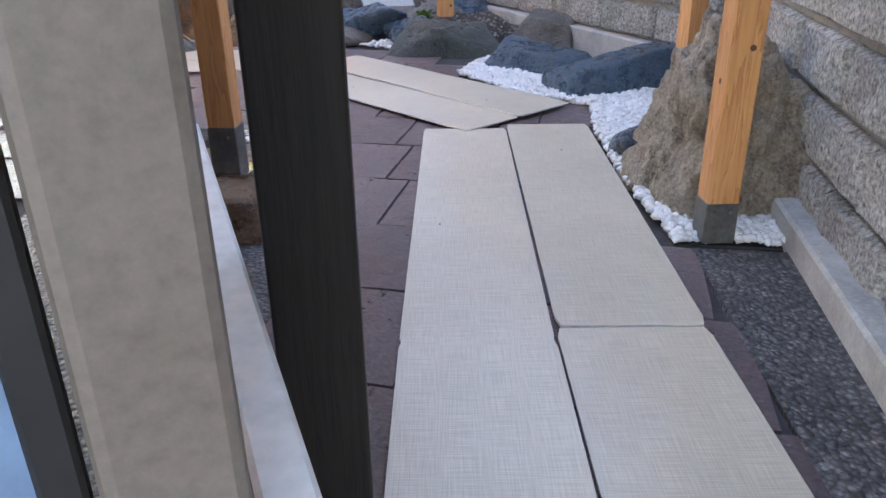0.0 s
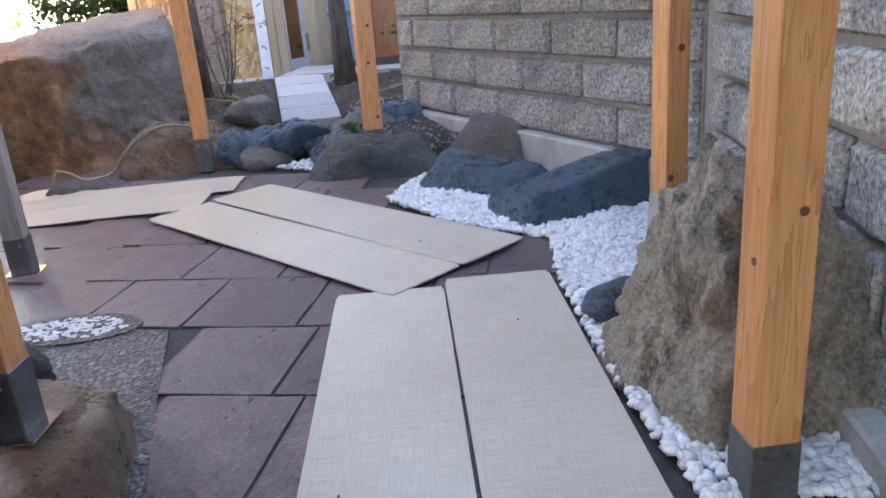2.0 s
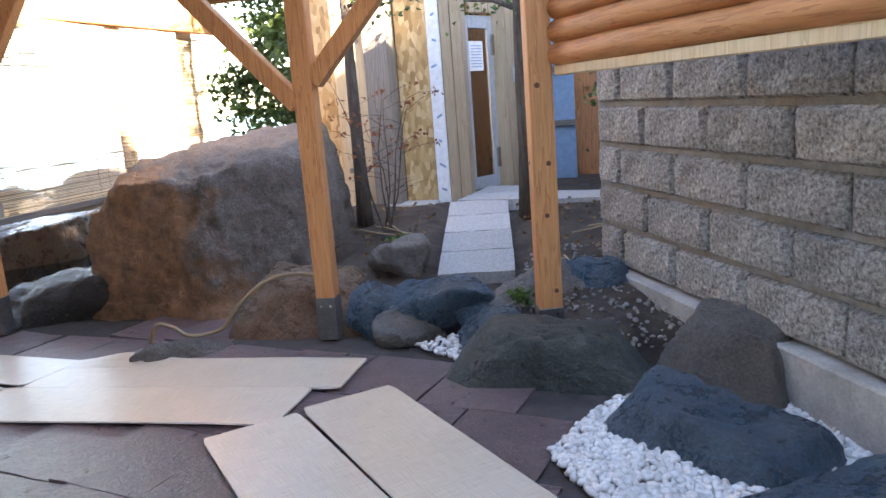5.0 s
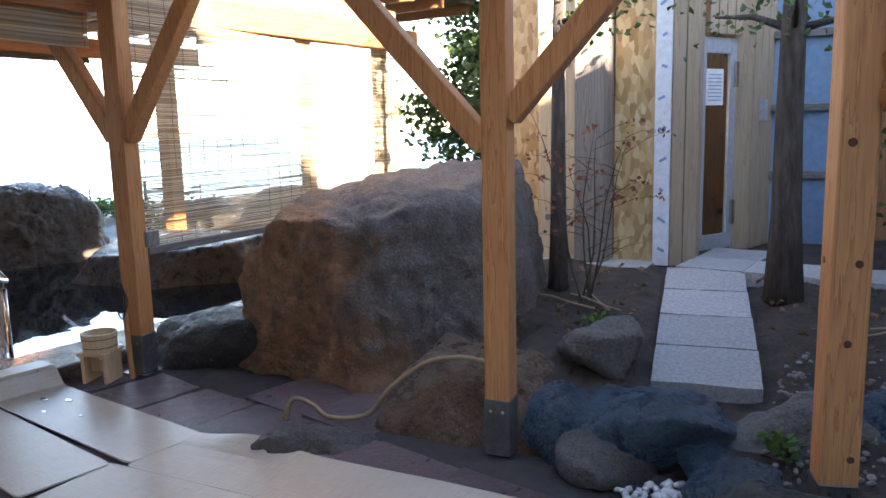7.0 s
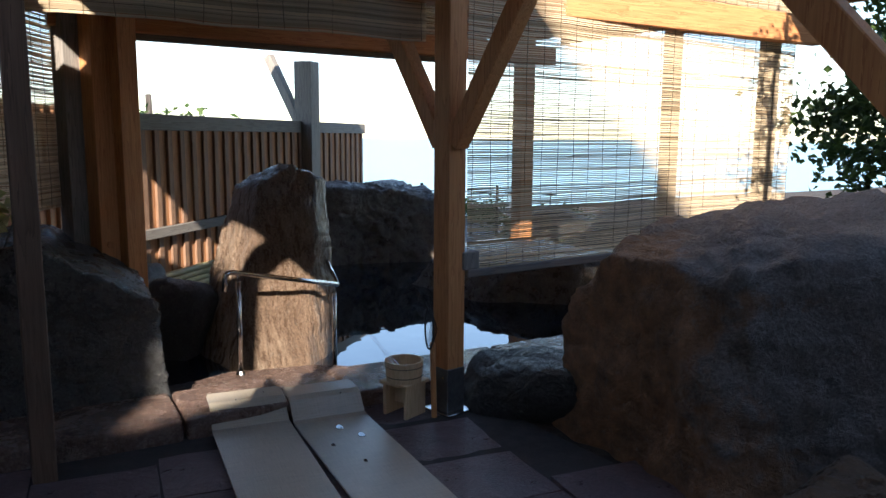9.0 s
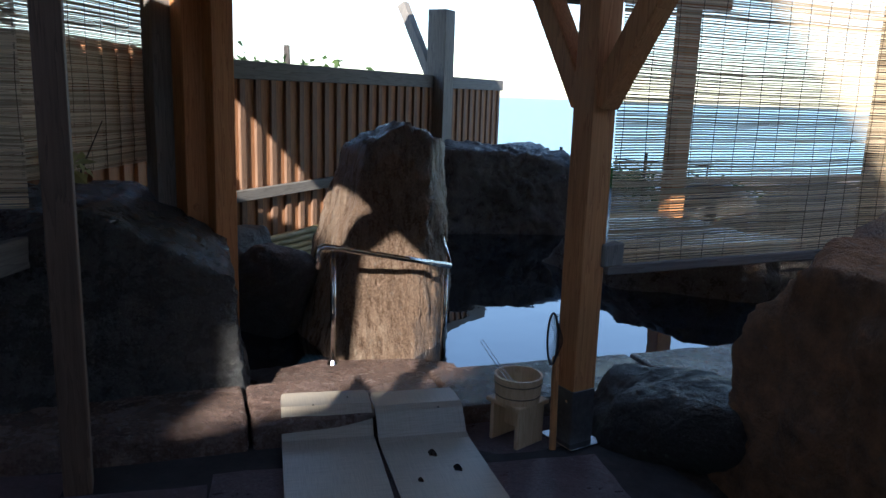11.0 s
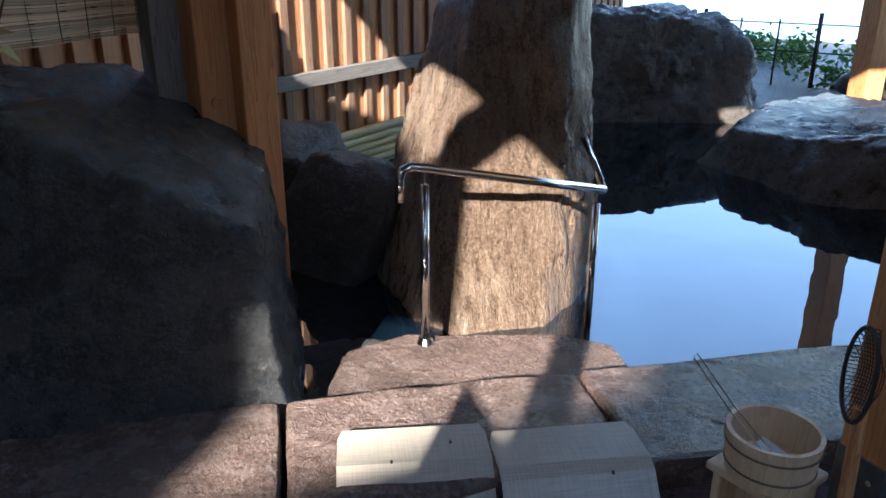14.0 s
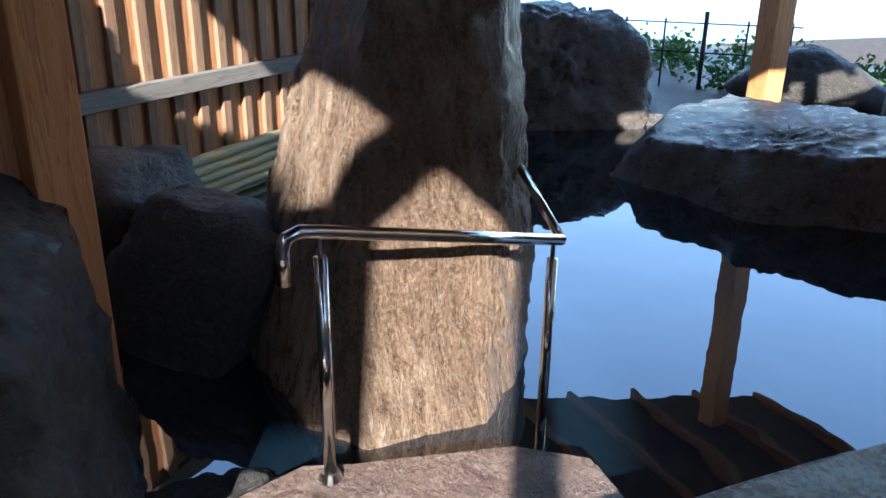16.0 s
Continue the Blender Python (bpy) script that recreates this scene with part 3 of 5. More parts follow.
# bath house that the walk leaves through its door
tagged(part("wall_west", box(4.2, 0.14, 2.7, pose(-2.55, -0.35, 1.35)), "plaster"), "pale plastered bath house wall", "wall", kind="structure")
tagged(part("wall_north", box(0.9, 0.14, 2.7, pose(1.25, -0.35, 1.35)), "plaster"), "pale plastered bath house wall", "wall", kind="structure")

# ---- mats ----
MAT_W = 0.455


def mat_sheet(name, length, width, bend=None, ripple=0.0, seed=0):
    """A thin vinyl board; bend(u) lifts it along its length."""
    bm = bmesh.new()
    n, k = 44, 6
    rows = []
    rc = 0.012
    for i in range(n + 1):
        u = i / n * length
        inset = 0.0
        for q in (u, length - u):
            if q < rc:
                inset = rc - math.sqrt(max(0.0, rc * rc - (rc - q) ** 2))
        line = []
        for j in range(k + 1):
            s = j / k - 0.5
            w = s * (width - 2 * inset)
            z = (bend(u) if bend else 0.0) + ripple * noise.noise(Vector((u * 2.2, s * 2, seed)))
            line.append(bm.verts.new((u, w, z)))
        rows.append(line)
    for a, b in zip(rows, rows[1:]):
        for j in range(k):
            bm.faces.new((a[j], b[j], b[j + 1], a[j + 1]))
    bmesh.ops.recalc_face_normals(bm, faces=bm.faces)
    if sum(f.normal.z for f in bm.faces) < 0:
        bmesh.ops.reverse_faces(bm, faces=bm.faces)
    r = bmesh.ops.extrude_face_region(bm, geom=list(bm.faces))
    for v in [g for g in r["geom"] if isinstance(g, bmesh.types.BMVert)]:
        v.co.z += 0.009
    bmesh.ops.recalc_face_normals(bm, faces=bm.faces)
    return bm


def mat_strip(x0, y0, x1, y1, z, label, width=MAT_W, bend=None, ripple=0.002, seed=0, pitch=0.0):
    d = math.hypot(x1 - x0, y1 - y0)
    ob = part("floor_mat", mat_sheet("floor_mat", d, width, bend, ripple, seed), "mat", smooth=False)
    ob.matrix_world = pose(x0, y0, z, 0, pitch, math.degrees(math.atan2(y1 - y0, x1 - x0)))
    ob.data.materials.append(M["mat_edge"])
    for f in ob.data.polygons:
        if abs(f.normal.z) < 0.5:
            f.material_index = 1
    return tagged(ob, label, "mat", "floor mats along the walk")


LIN = "beige woven vinyl mat strip lying on stone slabs"
mat_strip(0.235, 2.03, 0.135, 4.30, 0.006, LIN, seed=1)
mat_strip(0.70, 2.165, 0.595, 4.40, 0.006, LIN, seed=2)
mat_strip(0.36, -0.2, 0.235, 2.06, 0.016, LIN, seed=3)
mat_strip(0.83, -0.1, 0.695, 2.15, 0.006, LIN, seed=4)
# second pair, set askew over the slabs
mat_strip(0.295, 4.385, -1.27, 5.905, 0.014, "beige woven vinyl mat strip set askew over slabs", seed=5, width=0.43)
mat_strip(0.61, 4.675, -0.955, 6.235, 0.025, "beige woven vinyl mat strip set askew over slabs", seed=6, width=0.445)
SLOPE = math.degrees(0.065 / 2.8)
hump = lambda c, w, hgt: (lambda u: hgt * math.exp(-((u - c) / w) ** 2))
mat_strip(-1.18, 6.14, -2.98, 6.06, 0.012, "beige woven vinyl mat strip leading to the bath", seed=7, pitch=0, width=0.42)
mat_strip(-1.06, 6.57, -2.9, 6.485, 0.012, "beige woven vinyl mat strip with a raised bulge at its edge", seed=8, pitch=0, width=0.42)
for ob in [o for o in scene.objects if o.name.startswith("floor_mat")][-2:]:
    for v in ob.data.vertices:
        v.co.z += floor_z(ob.matrix_world.translation.x - v.co.x)
    for v in ob.data.vertices:
        d2 = (v.co.x - 1.45) ** 2 / 0.05 + (v.co.y + 0.24) ** 2 / 0.012
        if ob["label"].find("bulge") > 0:
            v.co.z += 0.05 * math.exp(-d2)


def over_kerb(u):
    s = min(1.0, max(0.0, (u - 1.42) / 0.13))
    return -0.03 - 0.03 * min(1, u / 1.4) + 0.11 * s * s * (3 - 2 * s)


mat_strip(-3.0, 6.06, -4.68, 6.325, 0.012, "beige woven vinyl mat strip climbing the kerb", bend=over_kerb, seed=9, width=0.4)
mat_strip(-2.88, 6.50, -4.58, 6.72, 0.012, "beige woven vinyl mat strip climbing the kerb, with puddles", bend=over_kerb, seed=10, width=0.4)

# ---- kerb and step stones at the bath ----
kerb = empty("kerb", -4.66, 6.5, floor_z(-4.6), label="wet reddish stone kerb along the bath edge", category="kerb", kind="structure")
for i, (y0, y1, m) in enumerate(((4.6, 5.97, "kerb"), (5.985, 6.9, "kerb"), (6.915, 8.1, "kerb"), (8.115, 9.6, "kerb"))):
    bm = bmesh.new()
    add_box(bm, 0.5, y1 - y0, 0.16, Matrix(), 0.02, 2)
    bmesh.ops.subdivide_edges(bm, edges=[e for e in bm.edges if e.calc_length() > 0.3], cuts=14, use_grid_fill=True)
    for v in bm.verts:
        q = v.co + Vector((i * 3.1, y0, 0))
        v.co += Vector((0.012 * noise.noise(q * 4), 0.004 * noise.noise(q * 7), 0.012 * noise.noise(q * 5) + 0.004 * noise.noise(q * 20)))
    ob = part("kerb_stone", bm, m, smooth=False)
    ob.matrix_world = pose(-4.69 + 0.07 * (y0 + y1 - 13) * 0.5, (y0 + y1) / 2, -0.045, 0, 0, -4)
    ob.parent = kerb
    ob.matrix_parent_inverse = kerb.matrix_world.inverted()


def flat_stone(pts, z0, z1, material, label, seed, name="step_stone"):
    bm = prism(pts, z0, z1)
    bmesh.ops.bevel(bm, geom=list(bm.edges), offset=0.018, segments=2, affect="EDGES")
    bmesh.ops.triangulate(bm, faces=bm.faces)
    bmesh.ops.subdivide_edges(bm, edges=[e for e in bm.edges if e.calc_length() > 0.1], cuts=4)
    for v in bm.verts:
        v.co += Vector((0, 0, 0.008 * noise.noise(v.co * 6 + Vector((seed, 0, 0)))))
    return tagged(part(name, bm, material), label, "stone")


flat_stone([(-4.95, 6.15), (-4.93, 7.05), (-5.0, 7.2), (-5.22, 7.23), (-5.36, 7.06), (-5.43, 6.65), (-5.52, 6.5), (-5.44, 6.24), (-5.2, 6.15)], -0.45, -0.075, "kerb", "flat reddish step stone at the bath edge", 3)
rock("rock", -5.5, 6.24, -0.24, (0.36, 0.24, 0.17), 53, "dark", "low dark stone beside the handrail foot", rz=-25)

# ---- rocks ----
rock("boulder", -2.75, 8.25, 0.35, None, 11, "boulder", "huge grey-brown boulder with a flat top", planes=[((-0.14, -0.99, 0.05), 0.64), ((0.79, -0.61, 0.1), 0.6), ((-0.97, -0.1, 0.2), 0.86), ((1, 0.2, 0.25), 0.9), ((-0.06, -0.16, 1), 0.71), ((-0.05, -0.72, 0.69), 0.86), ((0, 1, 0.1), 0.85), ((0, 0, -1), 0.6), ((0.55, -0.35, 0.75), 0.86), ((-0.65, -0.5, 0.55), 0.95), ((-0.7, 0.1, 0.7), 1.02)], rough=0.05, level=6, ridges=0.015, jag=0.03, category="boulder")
rock("boulder", -4.02, 7.78, 0.02, (0.5, 0.36, 0.3), 12, "dark", "dark angular stone leaning on the boulder beside the bath", rz=25)
rock("crag", 1.27, 3.38, 0.25, None, 13, "crag", "craggy light brown upright rock among white pebbles", planes=[((-0.92, -0.2, 0.3), 0.26), ((-0.05, -0.97, 0.2), 0.32), ((0.9, -0.1, 0.42), 0.33), ((0.1, 0.95, 0.3), 0.42), ((-0.7, 0.6, 0.35), 0.34), ((-0.15, 0.05, 1), 0.53), ((0.6, 0.0, 0.8), 0.36), ((0, 0, -1), 0.35), ((-0.5, -0.78, 0.35), 0.31), ((0.5, -0.8, 0.4), 0.36), ((-0.75, 0.0, 0.66), 0.42), ((0, -0.75, 0.66), 0.42)], rough=0.05, level=6, ridges=0.05, lumps=0.075, jag=0.045, jagged=7.0)
rock("rock", 1.13, 5.38, 0.11, None, 14, "blue", "long dark blue-grey rock lying on white pebbles", rz=22, planes=[((-1, -0.1, 0.2), 0.44), ((1, 0.1, 0.15), 0.45), ((0.02, -1, 0.18), 0.2), ((0, 1, 0.2), 0.22), ((-0.17, 0.1, 1), 0.1), ((0, 0, -1), 0.2), ((-0.6, -0.6, 0.5), 0.4), ((-0.1, -0.7, 0.65), 0.215), ((0.7, 0, 0.7), 0.43)], soft=22, rough=0.026)
rock("rock", 0.62, 5.97, 0.07, None, 15, "blue", "low blue-grey rock among white pebbles", rz=-38, planes=[((-1, 0, 0.4), 0.38), ((1, 0, 0.3), 0.39), ((0, -1, 0.4), 0.16), ((0, 1, 0.4), 0.2), ((0.1, -0.12, 1), 0.105), ((0, 0, -1), 0.2), ((-0.5, -0.5, 0.7), 0.25), ((0.6, -0.3, 0.7), 0.27)], soft=20, rough=0.034)
rock("rock", 0.79, 6.63, 0.1, None, 16, "grey", "rounded grey-brown rock beside the wall footing", rz=-35, planes=[((-1, 0, 0.25), 0.29), ((1, 0, 0.25), 0.28), ((0, -1, 0.25), 0.2), ((0, 1, 0.2), 0.18), ((0.05, -0.1, 1), 0.22), ((0, 0, -1), 0.25), ((-0.6, -0.3, 0.7), 0.29), ((0.6, -0.3, 0.7), 0.3), ((0, -0.75, 0.65), 0.25)], soft=16, rough=0.035)
rock("rock", -0.09, 6.68, 0.055, None, 17, "moss", "dark green-grey rock at the garden edge", planes=[((-1, 0, 0.75), 0.36), ((1, 0.05, 0.65), 0.37), ((0, -1, 0.3), 0.2), ((0, 1, 0.3), 0.22), ((0.08, -0.08, 1), 0.19), ((0, 0, -1), 0.2), ((0.2, -0.7, 0.7), 0.225), ((-0.5, -0.6, 0.65), 0.27)], soft=26, rough=0.035)
rock("rock", -0.45, 6.98, 0.1, (0.19, 0.2, 0.17), 18, "blue", "small blue-grey rock at the garden edge")
rock("rock", 1.0, 3.9, 0.04, (0.12, 0.17, 0.1), 19, "blue", "smooth blue stone half sunk in white pebbles", rz=10, level=4, rough=0.015)
rock("rock", -0.82, 7.42, 0.15, (0.4, 0.26, 0.2), 20, "blue", "blue-grey edging rock of the garden bed", rz=-8)
rock("rock", -0.28, 7.48, 0.18, (0.32, 0.22, 0.17), 21, "grey", "grey edging rock of the garden bed", rz=25)
rock("rock", -1.24, 7.42, 0.12, (0.26, 0.24, 0.18), 22, "blue", "blue-grey edging rock of the garden bed", rz=40)
rock("rock", -1.0, 7.28, 0.05, (0.24, 0.18, 0.13), 51, "grey", "low grey edging rock of the garden bed", rz=70)
rock("rock", -0.52, 7.3, 0.06, (0.2, 0.16, 0.13), 52, "blue", "low blue-grey edging rock of the garden bed", rz=10)
rock("rock", 0.12, 7.72, 0.22, (0.32, 0.2, 0.13), 23, "blue", "blue-grey rock behind the garden post", rz=30)
rock("rock", -1.25, 7.95, 0.3, (0.27, 0.24, 0.2), 24, "grey", "rough grey rock beside the stone path", rz=60)
rock("rock", -1.76, 7.5, 0.06, None, 25, "brown", "brown rounded rock beside the post foot", rz=4, planes=[((-0.8, -0.1, 0.75), 0.36), ((-1, 0, 0.2), 0.42), ((0.75, -0.1, 0.75), 0.36), ((1, 0, 0.25), 0.44), ((0, -1, 0.4), 0.25), ((0, 1, 0.2), 0.3), ((0.02, -0.1, 1), 0.25), ((0, 0, -1), 0.3), ((0.2, -0.7, 0.7), 0.28), ((-0.3, -0.7, 0.66), 0.29)], soft=22, rough=0.04)
rock("rock", -2.28, 6.86, -0.02, (0.33, 0.17, 0.12), 26, "grey", "low brown-grey stone set in the paving", rz=24, rough=0.05)
rock("rock", -0.83, 3.1, 0.06, None, 27, "brown", "wet reddish brown stone carrying a wooden post", rz=10, planes=[((-1, 0, 0.2), 0.32), ((1, 0.1, 0.25), 0.27), ((0, -1, 0.2), 0.36), ((0, 1, 0.2), 0.32), ((0.1, 0, 1), 0.115), ((0, 0, -1), 0.2), ((0.7, -0.3, 0.6), 0.26), ((0.3, 0.7, 0.6), 0.28)], rough=0.03, soft=24)
rock("rock", -1.18, 3.62, 0.06, (0.24, 0.22, 0.15), 28, "dark", "dark stone beside the aggregate paving", rz=0)
rock("standing_stone", -6.15, 7.08, 0.35, None, 29, "standing", "tall reddish standing stone rising from the bath", planes=[((0.94, -0.06, 0.34), 0.344), ((0.1, -0.96, 0.265), 0.375), ((0.7, 0.71, 0.1), 0.36), ((0, 1, -0.03), 0.42), ((0, -0.36, 0.93), 0.815), ((0, 0.46, 0.89), 0.9), ((0, -0.68, 0.73), 0.7), ((-1, 0, 0.05), 0.36), ((0, 0, -1), 0.9), ((0.6, -0.78, 0.2), 0.5)], rough=0.03, level=6, category="rock", ridges=0.045)
rock("boulder", -5.55, 5.2, 0.18, None, 30, "wet_dark", "large dark boulder with a sloping top beside the bath", planes=[((1, 0.05, 0.12), 0.58), ((0.1, 1, 0.12), 0.84), ((0.1, 0.5, 0.86), 0.74), ((-1, 0, 0), 0.55), ((0, -1, 0.1), 0.5), ((0.55, -0.25, 0.8), 0.8), ((0, 0, 1), 0.72), ((0, 0, -1), 0.5), ((0.7, 0.7, 0.3), 0.95)], rough=0.035, level=6, category="boulder")
rock("boulder", -6.75, 6.45, -0.02, (0.62, 0.42, 0.42), 31, "dark", "dark rock at the water behind the post", rz=10)
rock("boulder", -7.4, 6.15, 0.1, (0.5, 0.35, 0.32), 32, "grey", "layered grey rock at the fence foot", rz=30)
rock("boulder", -10.0, 10.0, 0.2, None, 33, "shore", "large dark flat-topped boulder across the bath", planes=[((0.03, 0, 1), 0.63), ((1, -0.25, 0.2), 0.66), ((0, -1, 0.1), 1.05), ((0.1, 0.85, 0.5), 0.82), ((-1, 0, 0.1), 0.8), ((0, 1, 0), 1.4), ((0, 0, -1), 0.6), ((0.6, 0.1, 0.78), 0.83), ((0.7, 0.7, 0.1), 1.0)], rough=0.07, level=6, jag=0.04, category="boulder")
rock("boulder", -7.1, 10.15, -0.05, None, 34, "shore", "broad dark rock at the far bath edge", planes=[((-1, -0.2, 0.3), 1.25), ((1, -0.1, 0.2), 0.95), ((0.1, -1, 0.3), 0.72), ((0, 1, 0.3), 0.8), ((-0.05, -0.08, 1), 0.28), ((0.25, -0.75, 0.6), 0.6), ((-0.55, -0.45, 0.6), 0.84), ((0, 0, -1), 0.5), ((0.7, -0.3, 0.6), 0.9), ((0.75, -0.65, 0.1), 0.72)], rough=0.05, level=6, jag=0.03, category="boulder")
rock("boulder", -8.9, 12.3, 0.1, (0.8, 0.6, 0.45), 35, "dark", "dark rock on the gravel bank", rz=12)
rock("boulder", -7.3, 12.2, 0.2, (0.7, 0.6, 0.65), 36, "grey", "grey rock on the gravel bank under the screen", rz=50)
rock("boulder", -6.0, 11.6, 0.0, (0.6, 0.5, 0.4), 37, "dark", "dark rock on the gravel bank", rz=80)


# ---- posts and frame of the shelter ----
def wooden_post(x, y, z0, z1, w, material, label, shoe=0.22, rz=0, plate=False, flare=0.0, d=None, pale=None, name="post"):
    """A squared post on a metal shoe."""
    d = d or w
    thing = empty(name, x, y, z0, rz, label=label, category="post", group="shelter posts")
    h = z1 - z0
    part("shaft", box(w, d, h - shoe * 0.9, Matrix.Translation((0, 0, (h + shoe * 0.9) / 2)), 0.006, 2), material, thing)
    if shoe:
        bm = box(w + 0.006, d + 0.006, shoe, Matrix.Translation((0, 0, shoe / 2)), 0.004)
        for v in bm.verts:
            if v.co.z < shoe / 2 and flare:
                v.co.x *= 1 + flare
                v.co.y *= 1 + flare
        part("shoe", bm, "concrete" if flare else "iron", thing, "grey metal post shoe" if not flare else "flared pale concrete post foot")
        for k in (-1, 1):
            part("bolt", tube(bmesh.new(), [(k * w * 0.25, -d / 2 - 0.008, shoe * 0.8), (k * w * 0.25, -d / 2 + 0.01, shoe * 0.8)], 0.008, 6), "steel", thing)
    if plate:
        part("base_plate", box(w * 1.7, d * 1.5, 0.012, Matrix.Translation((0, 0, 0.006)), 0.002), "steel", thing)
    return thing


def knots(thing, w, spots):
    """Dark round knots on a post: (face, sideways, height, radius)."""
    for face, u, z, r in spots:
        a, b = ((u, -w / 2 - 0.0015, z), (u, -w / 2 + 0.004, z)) if face == "front" else ((-w / 2 - 0.0015, u, z), (-w / 2 + 0.004, u, z))
        part("knot", tube(bmesh.new(), [a, b], [r, r * 1.05], 12), "knot", thing)


def brace(thing, x, y, z, dx, dy, dz, w, material):
    """A knee brace from a point on a post, up and out."""
    v = Vector((dx, dy, dz))
    m = Matrix.Translation((x, y, z)) @ v.to_track_quat("Z", "X" if abs(dy) > abs(dx) else "Y").to_matrix().to_4x4()
    part("brace", box(w, w, v.length, m @ Matrix.Translation((0, 0, v.length / 2)), 0.005), material, thing)


pP1 = wooden_post(1.12, 2.86, 0, 2.7, 0.115, "post", "orange cedar post on a metal shoe beside white pebbles", rz=5, shoe=0.16)
knots(pP1, 0.115, [("front", 0.02, 0.72, 0.011), ("left", -0.01, 0.6, 0.01)])
pP2 = wooden_post(1.375, 4.52, -0.01, 2.7, 0.11, "post", "orange cedar post with knots on a flared foot", rz=20, shoe=0.3, flare=0.22)
pD = wooden_post(-0.11, 6.98, 0.1, 2.7, 0.12, "post", "orange cedar post with knots in the garden soil", rz=20, shoe=0.16)
knots(pP2, 0.11, [("front", 0.01, 0.92, 0.016), ("front", -0.03, 0.38, 0.015), ("front", 0.02, 1.55, 0.012)])
knots(pD, 0.12, [("front", 0.02, 0.9, 0.013), ("front", 0.0, 0.64, 0.012), ("front", -0.02, 1.28, 0.014), ("left", 0.02, 0.9, 0.012), ("front", 0.03, 0.25, 0.012)])
pC = wooden_post(-1.46, 7.19, -0.005, 2.7, 0.115, "post", "orange cedar post with two knee braces", shoe=0.26, rz=8)
for s in (-1, 1):
    brace(pC, 0.05 * s, 0, 1.38 if s < 0 else 1.5, 0.85 * s, 0.0, 0.95, 0.1, "post")
pE = wooden_post(-4.12, 7.33, floor_z(-4.1), 2.7, 0.125, "post", "brown cedar post with knee braces beside the bath", shoe=0.26, rz=10, plate=True)
for s in (-1, 1):
    brace(pE, 0.05 * s, 0, 1.5, 0.62 * s, 0.0, 0.95, 0.1, "post")
wooden_post(-0.80, 3.1, 0.17, 2.7, 0.11, "post", "orange cedar post standing on a brown stone", shoe=0.2, plate=True)
wooden_post(-1.78, 4.98, floor_z(-1.8), 2.7, 0.1, "grey_wood", "grey weathered post on a steel plate", shoe=0.2, plate=True, rz=10)
pH = wooden_post(-4.33, 5.3, floor_z(-4.3), 2.7, 0.1, "dark_wood", "slim brown wooden post beside the bath kerb", shoe=0.0)
wooden_post(0.0, 1.16, 0, 2.7, 0.13, "black", "dark rough wooden post beside the bath house door", shoe=0.0, rz=10)
# heavy corner post of three timbers behind the dark boulder
pG = empty("corner_post", -6.0, 5.93, -0.25, 25, label="orange built-up corner post of three timbers", category="post")
part("timber", box(0.14, 0.14, 3.0, Matrix.Translation((0.07, 0.05, 1.5)), 0.006, 2), "post", pG)
part("timber", box(0.15, 0.14, 3.0, Matrix.Translation((-0.02, -0.08, 1.5)), 0.006, 2), "post", pG)
part("timber", box(0.13, 0.12, 3.0, Matrix.Translation((-0.13, -0.2, 1.5)), 0.006, 2), "grey_wood", pG, "grey weathered timber")
for zz in (0.88, 1.02):
    part("wood_plug", tube(bmesh.new(), [(0.058, -0.09, zz), (0.066, -0.09, zz)], 0.024, 14), "beamx", pG)


def beam(x0, y0, x1, y1, z, w, h, material, label):
    d = math.hypot(x1 - x0, y1 - y0)
    ob = part("beam", box(d, w, h, Matrix(), 0.006, 2), material)
    ob.matrix_world = pose((x0 + x1) / 2, (y0 + y1) / 2, z, 0, 0, math.degrees(math.atan2(y1 - y0, x1 - x0)))
    return tagged(ob, label, "beam", "shelter beams")


beam(-6.6, 7.33, 0.3, 7.08, 2.45, 0.12, 0.18, "beamx", "brown cedar beam over the post row")
beam(-4.42, 3.6, -4.2, 10.8, 2.3, 0.12, 0.2, "beamx", "brown cedar cross beam over the bath edge")
beam(-6.05, 5.6, -6.2, 9.8, 2.22, 0.12, 0.16, "beamx", "brown cedar beam over the bath")

# worn spots and puddles on the mats
mats = [ob for ob in scene.objects if ob.name.startswith("floor_mat")]


def on_mat(k, u, w, r, name, material, label=""):
    """A small flat spot on the top face of a mat."""
    me = mats[k].data
    top = max(v.co.z for v in me.vertices if abs(v.co.x - u) < 0.07)
    bm = bmesh.new()
    pts = [(u + r * (1 + 0.25 * math.sin(3 * t + k)) * math.cos(t), w + 0.7 * r * (1 + 0.2 * math.cos(2 * t)) * math.sin(t)) for t in [2 * math.pi * i / 18 for i in range(18)]]
    prism(pts, top - 0.004, top + 0.0012, bm)
    part(name, bm, material, mats[k], label)


for k, u, w in ((1, 1.75, -0.02), (4, 1.3, 0.02), (5, 0.4, 0.1), (8, 1.55, 0.06), (8, 1.62, -0.1), (9, 1.5, -0.08), (0, 0.9, 0.12)):
    on_mat(k, u, w, 0.006, "rivet", "black_plastic", "small dark rivet hole")
for u, w, r in ((1.27, 0.0, 0.03), (1.12, -0.07, 0.028), (1.05, 0.1, 0.018), (0.8, 0.02, 0.014)):
    on_mat(9, u, w, r, "puddle", "water", "shallow glinting puddle")

